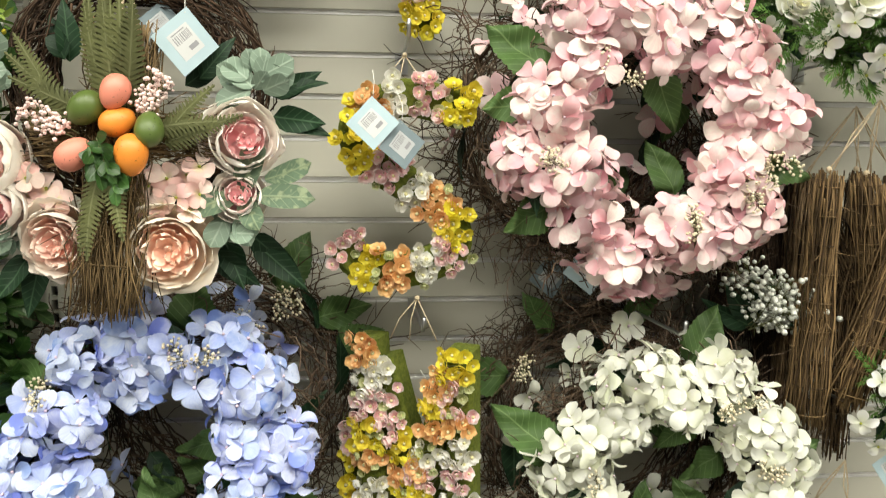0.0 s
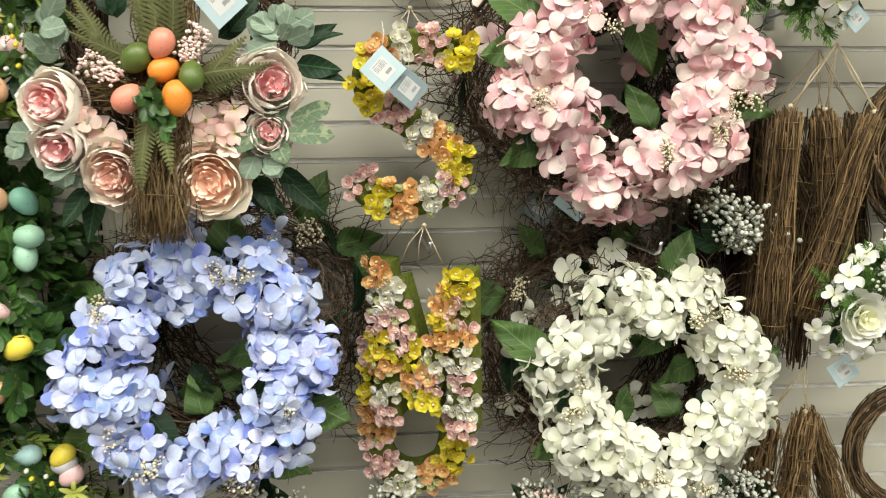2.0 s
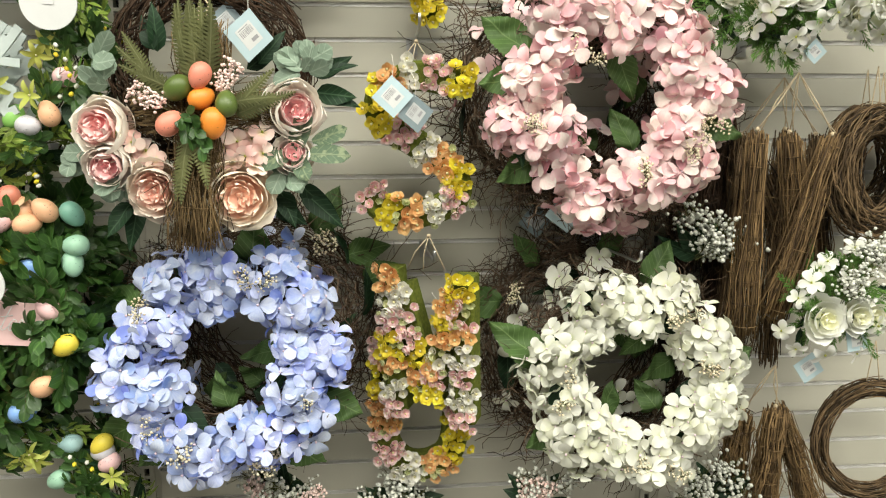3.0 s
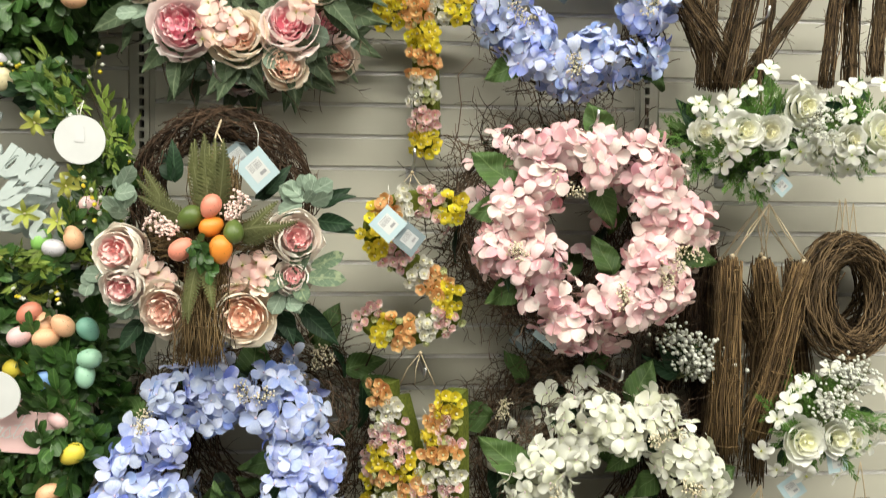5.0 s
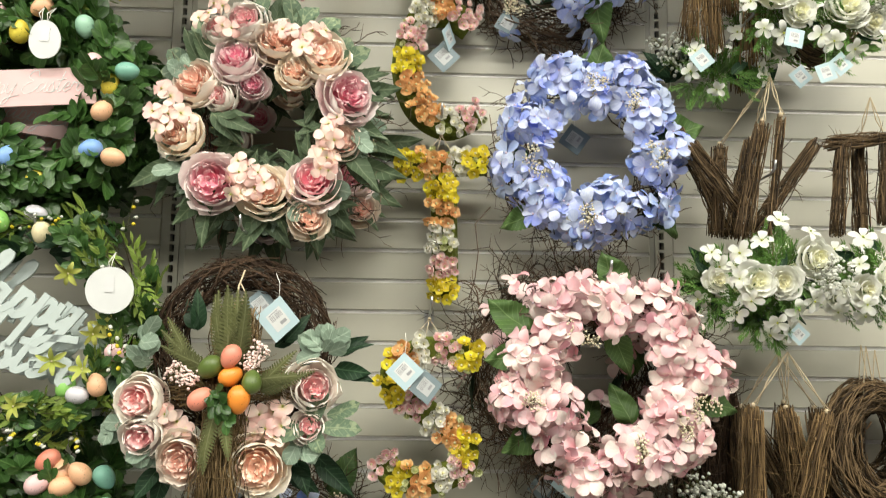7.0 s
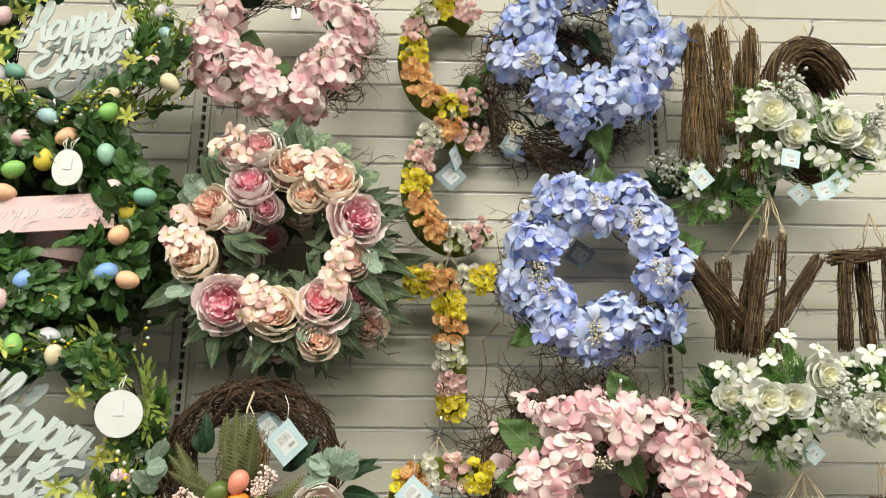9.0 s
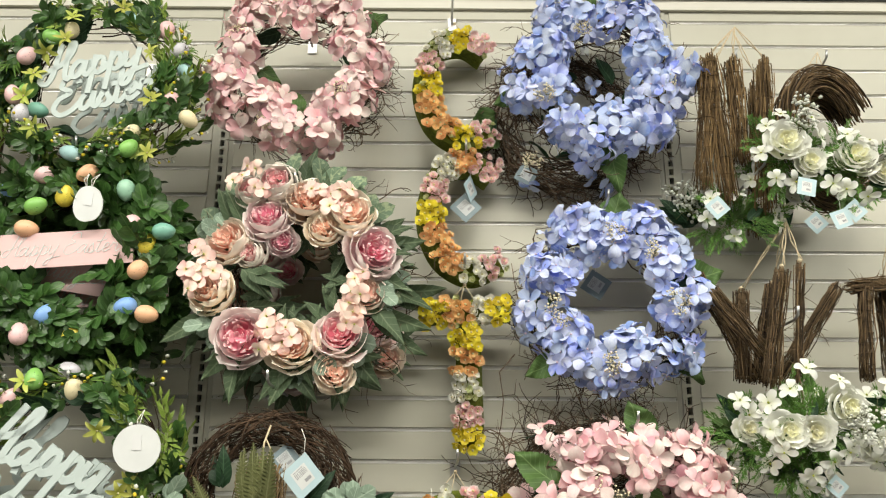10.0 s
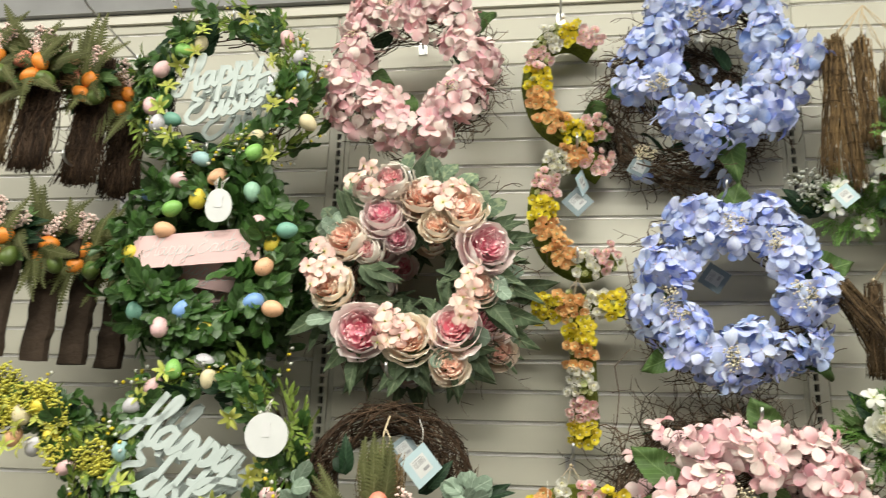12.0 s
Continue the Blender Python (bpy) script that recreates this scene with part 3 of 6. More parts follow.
def torus_pos(th, ph, major, minor):
    rad = Vector((math.cos(th), math.sin(th), 0))
    nrm = rad * math.sin(ph) + Vector((0, 0, 1)) * math.cos(ph)
    return rad * major + nrm * minor, nrm


def face(x, y, z, tilt=0.0, turn=0.0, spin=0.0):
    """Pose of a hanging thing: local x right, y up, z towards the aisle."""
    return pose(x, y, z, 90 - tilt, 0, turn) @ pose(0, 0, 0, 0, 0, spin)


# ---- shared blooms and leaves ----
FLORETS = {}
for key, mt in (("blue", M_BLUE), ("pink", M_PINK), ("white", M_CREAM)):
    FLORETS[key] = [floret_mesh("floret_" + key, mt, 10 + k, 0.0315 if key != "white" else 0.030, 4, 0.96 if k % 3 else 0.82, point=0.14 if k % 2 else 0.0, lift=(-0.05, 0.7)) for k in range(10)]
PEACH = [floret_mesh("floret_peach", M_PEACH, 30 + k, 0.024, eye=M_LILY) for k in range(5)]
BLOSSOM = [floret_mesh("blossom", M_BLOSSOM, 40 + k, 0.026, 5, 0.66, M_LILY) for k in range(4)]
LILY = [floret_mesh("lily", M_LILY, 50 + k, 0.032, 6, 0.42, M_SEED, 0.35, (0.1, 0.7), 0.42) for k in range(3)]
ROSES = {k: [rose_mesh("rose_bloom", mt, 60 + i, 0.054 if kind is not LOOSE else 0.050, kind) for i in range(4)] for k, mt, kind in (("pink", [M_ROSEP, M_ROSEPC], FULL), ("apricot", [M_ROSEA, M_ROSEAC], FULL), ("blush", [M_ROSEL, M_ROSELC], CLOSED), ("white", [M_ROSEW, M_ROSEWC], LOOSE))}
TINY = {k: [tiny_rose_mesh("small_rose", mt, 80 + i, 0.0128, k in "wgp" and i != 1) for i in range(4)] for k, mt in (("y", M_YEL), ("o", M_ORA), ("p", M_ROS), ("w", M_WHI), ("g", M_BUD))}
LEAF = [leaf_mesh("leaf", M_LEAF, 0.105 + 0.012 * k, 0.088, 0.15 + 0.16 * k, 0.30, 22, 8, 1.6, False, 0.045, 0.05) for k in range(3)]
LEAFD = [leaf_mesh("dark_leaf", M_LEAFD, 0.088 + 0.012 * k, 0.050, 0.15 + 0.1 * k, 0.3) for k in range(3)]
EUCL = [leaf_mesh("eucalyptus_leaf", M_EUC, 0.040 + 0.006 * k, 0.040, 0.1, 0.1, 7, 5, 0.4, True) for k in range(3)]
EUCVL = [leaf_mesh("variegated_leaf", M_EUCV, 0.062 + 0.008 * k, 0.042, 0.15 + 0.1 * k, 0.2, 7, 5, 0.6, True) for k in range(3)]
BOXS = [sprig_mesh("boxwood_sprig", M_BOX, M_FERN, 90 + k, 10, 0.036, 0.025, 0.065, 1.2, 0.15, 6, 2, True) for k in range(5)]
SAGE = [leaf_mesh("sage_leaf", M_SAGE, 0.080 + 0.012 * k, 0.036 + 0.003 * k, 0.15 + 0.12 * k, 0.3, 8, 4, 1.4) for k in range(3)]
PLUMES = [berry_sprig_mesh("flower_plume", M_PLUME, 180 + k, 70, 0.0042, 0.09, 0.024) for k in range(2)]
LIMES = [sprig_mesh("leaf_sprig", M_LIME, M_FERN, 100 + k, 8, 0.034, 0.013, 0.085, 0.8) for k in range(4)]
GRASSS = [sprig_mesh("grass_sprig", M_GRASS, M_FERN, 110 + k, 9, 0.075, 0.009, 0.05, 0.8, 0.4) for k in range(4)]
FEATH = [sprig_mesh("feathery_sprig", M_FEATH, M_FERN, 120 + k, 40, 0.024, 0.005, 0.10, 1.1, 0.1, 2, 1) for k in range(3)]
GREENS = [sprig_mesh("green_sprig", M_LEAF, M_FERN, 130 + k, 6, 0.05, 0.032, 0.06, 0.9) for k in range(3)]
BERRIES = [berry_sprig_mesh("berry_sprig", M_BERRY, 140 + k) for k in range(3)]
BERRIESW = [berry_sprig_mesh("white_berry_sprig", M_BERRYW, 150 + k, 44, 0.0045, 0.10, 0.03) for k in range(3)]
BERRIESP = [berry_sprig_mesh("blush_berry_sprig", M_BERRYP, 160 + k, 75, 0.0038, 0.085, 0.016) for k in range(2)]
FERNS = [fern_mesh("fern_frond", 0.145, 0.058, 20), fern_mesh("fern_frond", 0.11, 0.046, 16)]
EGGS = {k: egg_mesh(k) for k in EGGCOL}


# ---- the shop shell ----
def slab(name, lo, hi, mat, label, category):
    s = Soup()
    s.box(lo, hi)
    return tagged(new(name, s.mesh(name, [mat], False)), label, category, kind="structure")


PITCH, Z_G = 0.0762, 1.62
XL, XR, BAY = -0.655, 0.5642, 1.2192
TOP_Z = Z_G + 16 * PITCH + 0.032
# unseen shell added round the aisle; its dark surfaces limit bounced light
slab("floor", (-6, -7, -0.05), (6, 0.3, 0), M_FLOOR, "unseen shop floor, darkened to cut bounced light", "floor")
slab("ceiling", (-6, -7, 3.9), (6, 0.3, 3.98), M_CEIL, "unseen shop ceiling, greyed to cut bounced light", "ceiling")
slab("wall_back", (-6, 0.12, 0), (6, 0.3, 3.9), M_PLASTER, "plain plaster wall behind the slat panels", "wall")
slab("wall_far", (-6, -7.1, 0), (6, -7, 3.9), M_PLASTER, "unseen dark wall in place of stocked shelves across the aisle", "wall")
slab("wall_west", (-6.1, -7, 0), (-6, 0.3, 3.9), M_PLASTER, "unseen dark side wall closing the room", "wall")
slab("wall_east", (6, -7, 0), (6.1, 0.3, 3.9), M_PLASTER, "unseen dark side wall closing the room", "wall")


def fluorescent(x, y, watts):
    t = thing("ceiling_light", pose(x, y, 3.88), "long white fluorescent ceiling light with a milky diffuser", "ceiling light", "ceiling lights")
    s = Soup()
    s.box((-1.25, -0.16, -0.05), (1.25, 0.16, 0.0))
    part("frame", s.mesh("frame", [M_PALE], False), t)
    la = bpy.data.lights.new("tube_light", "AREA")
    la.shape, la.size, la.size_y, la.energy, la.color = "RECTANGLE", 2.4, 0.3, watts, (1.0, 0.975, 0.865)
    ob = new("tube_light", la)
    ob.parent = t
    ob.location = (0, 0, -0.06)


for lx in (-3.0, 0.0, 3.0):
    for ly, watts in ((-2.1, 112), (-4.3, 150)):
        fluorescent(lx, ly, watts)

# header beam and brackets above the panels
beam = thing("header_beam", pose(0, 0, TOP_Z), "grey and cream metal header rail along the top of the panels", "rail", "", "structure")
s = Soup()
s.box((-3.0, -0.012, 0.002), (3.0, 0.03, 0.034))
part("rail_lip", s.mesh("rail_lip", [M_PALE], False), beam, None, "cream metal rail")
s = Soup()
s.box((-3.0, -0.03, 0.036), (3.0, 0.05, 0.26))
part("rail_face", s.mesh("rail_face", [M_GREY], False), beam, None, "grey metal fascia")
for bx in (XL - BAY, XL, XR, XR + BAY):
    s = Soup()
    s.box((bx - 0.012, -0.07, 0.05), (bx + 0.012, -0.031, 0.20))
    part("bracket", s.mesh("bracket", [M_PALE], False), beam)


def upright(x):
    t = thing("slotted_upright", pose(x, 0, 0), "beige slotted steel upright between slat panels", "upright", "slotted uprights", "structure")
    s = Soup()
    for sx in (-1, 1):
        a, b = sorted((sx * 0.0058, sx * 0.0165))
        s.box((a, -0.002, 0), (b, 0.03, TOP_Z))
        a, b = sorted((sx * 0.017, sx * 0.030))
        s.box((a, 0.004, 0), (b, 0.03, TOP_Z))
    part("channel", s.mesh("channel", [M_UPRIGHT], False), t)
    s = Soup()
    k = 0
    while k * 0.0254 < TOP_Z - 0.01:
        s.box((-0.006, -0.0015, k * 0.0254), (0.006, 0.008, k * 0.0254 + 0.0075))
        k += 1
    part("slot_bridges", s.mesh("slot_bridges", [M_UPRIGHT], False), t)
    # black strip behind the slots, painting in the channel's inner shade
    s = Soup()
    s.box((-0.0057, 0.022, 0), (0.0057, 0.03, TOP_Z))
    part("slot_back", s.mesh("slot_back", [M_SLOT_SHADE], False), t)


for ux in (XL - BAY, XL, XR, XR + BAY):
    upright(ux)


def slat_wall(x0, x1, label):
    t = thing("slat_panel", pose((x0 + x1) / 2, 0, 0), label, "slat wall", "slat panels", "structure")
    w = (x1 - x0) / 2
    bm = bmesh.new()
    bmesh.ops.create_cube(bm, size=1, matrix=Matrix.Diagonal((2 * w, 0.018, PITCH - 0.0095, 1)))
    bmesh.ops.bevel(bm, geom=[e for e in bm.edges], offset=0.0012, segments=1, affect="EDGES")
    board = bm_mesh("slat", bm, [M_SLAT])
    s = Soup()
    s.box((-w, 0.010, -0.0075), (w, 0.016, 0.0075))
    s.box((-w, -0.0010, -0.0047), (w, 0.010, -0.0030))
    s.box((-w, 0.0045, 0.0036), (w, 0.010, 0.0047))
    rail = s.mesh("groove_insert", [M_ALU], False)
    n = int(Z_G / PITCH)
    for k in range(-16, n):
        z = Z_G - k * PITCH
        part("groove_insert", rail, t, Matrix.Translation((0, 0, z)))
        part("slat", board, t, Matrix.Translation((0, 0.009, z - PITCH / 2)))
    part("slat", board, t, Matrix.Translation((0, 0.009, Z_G + 16.5 * PITCH)))
    s = Soup()
    s.box((-w, 0.02, 0), (w, 0.03, TOP_Z))
    part("panel_back", s.mesh("panel_back", [M_SLAT], False), t)


for a, b in ((XL - 2 * BAY, XL - BAY), (XL - BAY, XL), (XL, XR), (XR, XR + BAY), (XR + BAY, XR + 2 * BAY)):
    slat_wall(a + 0.0305, b - 0.0305, "beige laminate slat wall with aluminium grooves")


def hook(x, z, length=0.3):
    """A chrome prong that hangs in a groove."""
    t = thing("display_hook", pose(x, 0, z), "chrome display hook set in a wall groove", "hook", "display hooks")
    s = Soup()
    s.box((-0.012, -0.005, -0.034), (0.012, -0.0022, 0.004))
    part("back_plate", s.mesh("back_plate", [M_CHROME], False), t)
    s = Soup()
    s.tube([(0, -0.004, -0.012), (0, -length + 0.02, -0.004), (0, -length, 0.004), (0, -length - 0.006, 0.022)], 0.0032, 0.0032, 8)
    part("prong", s.mesh("prong", [M_CHROME]), t)
    return t


# ---- tags ----
def tag_meshes(w, h):
    s = Soup()
    s.box((-w / 2, -h / 2, -0.0004), (w / 2, h / 2, 0.0004))
    card = s.mesh("card", [M_TAG], False)
    s = Soup()
    s.box((-w * 0.27, -h * 0.30, 0.0006), (w * 0.27, h * 0.30, 0.0009))
    sticker = s.mesh("sticker", [M_WHITE], False)
    s = Soup()
    rng = random.Random(5)
    x = -w * 0.2
    while x < w * 0.2:
        q = rng.uniform(0.0008, 0.0022)
        s.box((x, h * 0.02, 0.001), (x + q, h * 0.2, 0.0012))
        x += q + rng.uniform(0.0008, 0.002)
    s.box((-w * 0.2, h * 0.23, 0.001), (w * 0.16, h * 0.255, 0.0012))
    s.box((-w * 0.02, -h * 0.2, 0.001), (w * 0.2, -h * 0.1, 0.0012))
    return card, sticker, s.mesh("printing", [M_INK], False)


TAGS = {"square": tag_meshes(0.07, 0.07), "long": tag_meshes(0.06, 0.085)}

# darkened card and sticker copies: shade painted into tags that hang behind
SHADE_TAGS, SHADE_STICK = {}, {}
M_STICK_SHADE = plain("grey_sticker", (0.52, 0.54, 0.54), (0.48, 0.50, 0.50), 20.0, 0.5, 0, 0.03)
for key in TAGS:
    SHADE_STICK[key] = TAGS[key][1].copy()
    SHADE_STICK[key].materials[0] = M_STICK_SHADE
    SHADE_TAGS[key] = TAGS[key][0].copy()
    SHADE_TAGS[key].materials[0] = M_TAG_SHADE


def tag(x, y, z, spin=45, turn=0, tilt=0, size=1.0, kind="square", string=0.05, back=False):
    size = size * 0.84
    t = thing("price_tag", face(x, y, z, tilt, turn, spin) @ Matrix.Scale(size, 4), "pale blue card price tag with a white sticker", "price tag", "price tags")
    card, sticker, ink = TAGS[kind]
    # back: takes the darker card and sticker, so its shade is painted
    if back:
        c = part("card", SHADE_TAGS[kind], t)
        t["label"] = "pale blue card price tag with shade painted into its colour"
    else:
        c = part("card", card, t)
    part("sticker", SHADE_STICK[kind] if back else sticker, c, None, "white barcode sticker")
    part("printing", ink, c, None, "dark unreadable bars")
    if string:
        a = radians(90 - spin)
        d = Vector((math.cos(a), math.sin(a), 0))
        h = 0.048 if kind == "square" else 0.04
        s = Soup()
        s.tube([d * (h - 0.008), d * (h + string * 0.5) + Vector((0.004, 0, -0.004)), d * (h + string) + Vector((0, 0, -0.02))], 0.0009, 0.0009, 4)
        part("string", s.mesh("string", [M_COTTON]), t)
    return t


# ---- wreaths ----
def hydrangea(colour, word, x, y, z, seed, leaves=(), berries=(), tilt=4, major=0.155, minor=0.061, n=150, turn=0, reach=0.11, arc=(0, TAU), ntwig=150, size=1.0, base=120):
    t = thing("hydrangea_wreath", face(x, y, z, tilt, turn), word, "wreath", "hydrangea wreaths")
    rng = random.Random(seed)
    tagged(part("vine_base", ring_twigs("vine_base", M_TWIG, seed, major + 0.005, 0.045, base, stray=0.07, depth=-0.03), t), kind="stuff")
    tagged(part("twig_tangle", wild_twigs("twig_tangle", M_TWIG, seed + 1, major + 0.035, ntwig, reach, arc=arc, depth=-0.045), t), kind="stuff")
    # dark green filler leaves, added so gaps between florets look deeply shaded
    gap_leaves = 10
    for k in range(gap_leaves):
        th = TAU * k / gap_leaves
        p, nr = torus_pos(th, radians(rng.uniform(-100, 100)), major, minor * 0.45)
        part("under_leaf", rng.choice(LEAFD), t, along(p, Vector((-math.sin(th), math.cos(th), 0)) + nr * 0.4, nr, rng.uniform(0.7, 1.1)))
    placed = []

    def bloom(p, nr, jig):
        placed.append(p)
        nr = (nr + Vector((rng.gauss(0, jig), rng.gauss(0, jig), rng.gauss(0, jig * 0.5) + 0.12))).normalized()
        part("floret", rng.choice(FLORETS[colour]), t, aim(p, nr, rng.uniform(0, TAU), size * rng.uniform(0.82, 1.12)))

    heads = max(2, round(n / 15)) if n > 60 else 0
    for h in range(heads):
        th = TAU * h / heads + rng.uniform(-0.14, 0.14)
        c, out = torus_pos(th, radians((62, -18, 28)[h % 3] + rng.uniform(-12, 12)), major, minor * rng.uniform(0.42, 0.72))
        tip = aim((0, 0, 0), out).to_3x3()
        hr = rng.uniform(0.038, 0.052)
        for j in range(22):
            cz = 1 - 1.05 * (j + 0.5) / 22
            az = j * 2.39996 + rng.uniform(-0.3, 0.3)
            d = tip @ Vector((math.sqrt(max(0, 1 - cz * cz)) * math.cos(az), math.sqrt(max(0, 1 - cz * cz)) * math.sin(az), cz))
            p = c + d * hr * rng.uniform(0.86, 1.20)
            if p.z > -0.045 and all((p - o).length > 0.0222 for o in placed):
                bloom(p, d, 0.42)
    tries = 0
    while len(placed) < n and tries < 5000:
        tries += 1
        p, nr = torus_pos(rng.uniform(0, TAU), radians(rng.uniform(-65, 95)), major, minor * rng.uniform(0.72, 1.12))
        if all((p - o).length > (0.0208 if heads else 0.03) for o in placed):
            bloom(p, nr, 0.4)
    for a in leaves:
        th = radians(a)
        inner = a >= 1000
        th = radians(a - 1000) if inner else th
        rad = Vector((math.cos(th), math.sin(th), 0))
        p = rad * (major + (-0.05 if inner else 0.034)) + Vector((0, 0, -0.02 if inner else -0.004))
        d = rad * (-0.5 if inner else 1) + Vector((rng.gauss(0, 0.3), rng.gauss(0, 0.3), 0.1))
        part("leaf", rng.choice(LEAF), t, along(p, d, (rng.gauss(0, 0.25), rng.gauss(0, 0.25), 1), rng.uniform(0.72, 1.0) * (0.75 if inner else 1)))
    for a in berries:
        p, nr = torus_pos(radians(a), radians(rng.uniform(-25, 40)), major, minor * 1.25)
        d = Vector((rng.gauss(0, 1), rng.gauss(0, 1), 0.3))
        for k in range(2):
            part("berry_sprig", rng.choice(BERRIES), t, along(p - d.normalized() * 0.02, d + Vector((rng.gauss(0, 0.5), rng.gauss(0, 0.5), 0)), nr, rng.uniform(0.7, 0.9)))
    return t


BLUEW = "blue cloth hydrangea wreath with green leaves on brown twigs"
PINKW = "pink cloth hydrangea wreath with green leaves and cream berries"
WHITEW = "white cloth hydrangea wreath with broad green leaves"
hydrangea("blue", BLUEW, -0.402, -0.29, 0.982, 201, (145, 75, 215, 235, 300, 335, 1270, 1010, 1150), (70, 140, 225, 240, 335, 285, 300), n=262)
hydrangea("blue", BLUEW + ", hung behind", -0.325, -0.13, 1.025, 202, (40, 65, 20), (60, 75), n=26, reach=0.15, ntwig=330, major=0.165, base=230)
hydrangea("white", WHITEW, 0.415, -0.27, 0.911, 203, (80, 170, 215, 5, 1060, 1310, 1240, 1020), (180, 10, 260, 290, 60), n=266)
hydrangea("white", WHITEW + ", hung behind", 0.35, -0.11, 0.94, 204, (120, 150, 75), (140,), n=26, reach=0.15, ntwig=380, major=0.17, base=230)
hydrangea("pink", PINKW, 0.352, -0.28, 1.471, 205, (165, 350, 215, 150, 80, 1300, 1080), (135, 200, 330, 345, 285), n=256)
hydrangea("pink", PINKW + ", hung behind", 0.285, -0.13, 1.495, 206, (), (), n=26, reach=0.15, ntwig=330, major=0.165, base=230)
hydrangea("blue", "blue cloth hydrangea wreath hung deep in the stack", -0.430, -0.19, 0.965, 211, (1250, 1290, 1320), (), n=62, reach=0.13, ntwig=220, base=320)
hydrangea("white", "white cloth hydrangea wreath hung deep in the stack", 0.440, -0.17, 0.890, 212, (1100, 1060, 1290), (), n=62, reach=0.12, ntwig=200, base=320)
hydrangea("pink", "pink cloth hydrangea wreath hung deep in the stack", 0.400, -0.18, 1.450, 213, (1230, 1060), (), n=62, reach=0.15, ntwig=280, base=320)
hydrangea("blue", BLUEW, 0.345, -0.15, 1.994, 207, (85, 60, 230, 320, 15), (80, 40, 350, 260, 195), n=256)
hydrangea("blue", BLUEW, 0.345, -0.15, 2.575, 208, (190, 85, 275, 60), (110, 340, 215), n=256)
hydrangea("blue", BLUEW + ", hung behind", 0.27, -0.07, 2.50, 209, (175, 200), (230,), n=14, ntwig=260, major=0.15, base=230)
hydrangea("pink", PINKW, -0.424, -0.2, 2.56, 210, (45, 215, 1170, 1280), (115, 150, 320, 250), n=228, minor=0.055, arc=(-0.9, 1.6), ntwig=130)


def smooth(pts, step=0.008):
    """Points along a soft curve through pts."""
    P = [Vector((*p, 0)) for p in pts]
    if len(P) == 2:
        n = max(2, int((P[1] - P[0]).length / step))
        return [P[0].lerp(P[1], k / n) for k in range(n + 1)]
    out = []
    for i in range(len(P) - 1):
        a, b, c, d = P[max(i - 1, 0)], P[i], P[i + 1], P[min(i + 2, len(P) - 1)]
        n = max(2, int((c - b).length / step))
        for k in range(n):
            t = k / n
            out.append(0.5 * ((2 * b) + (c - a) * t + (2 * a - 5 * b + 4 * c - d) * t * t + (3 * b - a - 3 * c + d) * t ** 3))
    out.append(P[-1])
    return out


def sweep(pts, width, depth, mat, name):
    """A slab of that width and depth along a curve in the xy plane."""
    s = Soup()
    n = len(pts)
    b = min(width, depth) * 0.12
    prof = [(-width / 2, b - depth), (-width / 2 + b, -depth), (width / 2 - b, -depth), (width / 2, b - depth), (width / 2, -b), (width / 2 - b, 0), (-width / 2 + b, 0), (-width / 2, -b)]
    for j, p in enumerate(pts):
        d = (pts[min(j + 1, n - 1)] - pts[max(j - 1, 0)]).normalized()
        side = Vector((-d.y, d.x, 0))
        for u, w in prof:
            s.v.append(p + side * u + Vector((0, 0, w)))
    m = len(prof)
    for j in range(n - 1):
        for k in range(m):
            s.f.append((j * m + k, (j + 1) * m + k, (j + 1) * m + (k + 1) % m, j * m + (k + 1) % m))
    s.f += [tuple(range(m)), tuple((n - 1) * m + k for k in reversed(range(m)))]
    s.i = [0] * len(s.f)
    return s.mesh(name, [mat], False)


# one pen stroke a list, on a line of height 1 with the baseline at 0; the last number is the width of the glyph
GLYPHS = {}
GLYPHS["H"] = ([[(0.24, 1.02), (0.17, 0.6), (0.10, 0.2), (-0.04, -0.02), (-0.20, 0.08), (-0.16, 0.27), (0.02, 0.34), (0.26, 0.42), (0.44, 0.58), (0.56, 0.82), (0.56, 1.0), (0.47, 0.97), (0.42, 0.62), (0.40, 0.12), (0.47, 0.0), (0.58, 0.12)]], 0.52)
GLYPHS["a"] = ([[(0.36, 0.36), (0.2, 0.43), (0.05, 0.25), (0.08, 0.03), (0.22, 0.05), (0.35, 0.32)], [(0.38, 0.43), (0.35, 0.12), (0.42, 0.0), (0.56, 0.16)]], 0.47)
GLYPHS["p"] = ([[(0.14, 0.52), (0.09, 0.0), (0.02, -0.50)], [(0.09, 0.12), (0.19, 0.40), (0.33, 0.40), (0.35, 0.16), (0.24, 0.0), (0.13, 0.08)], [(0.26, 0.01), (0.38, 0.08), (0.52, 0.26)]], 0.42)
GLYPHS["y"] = ([[(0.06, 0.44), (0.05, 0.12), (0.16, 0.02), (0.32, 0.24)], [(0.40, 0.46), (0.32, 0.0), (0.18, -0.42), (0.02, -0.46), (0.08, -0.26), (0.34, -0.14), (0.66, -0.08)]], 0.46)
GLYPHS["E"] = ([[(0.52, 0.74), (0.44, 0.98), (0.20, 0.96), (0.10, 0.72), (0.34, 0.54), (0.06, 0.40), (-0.04, 0.16), (0.14, -0.03), (0.42, 0.05), (0.60, 0.24)]], 0.56)
GLYPHS["s"] = ([[(-0.02, 0.10), (0.17, 0.46), (0.20, 0.32), (0.29, 0.12), (0.18, -0.02), (0.05, 0.05)], [(0.18, -0.02), (0.30, 0.02), (0.42, 0.16)]], 0.34)
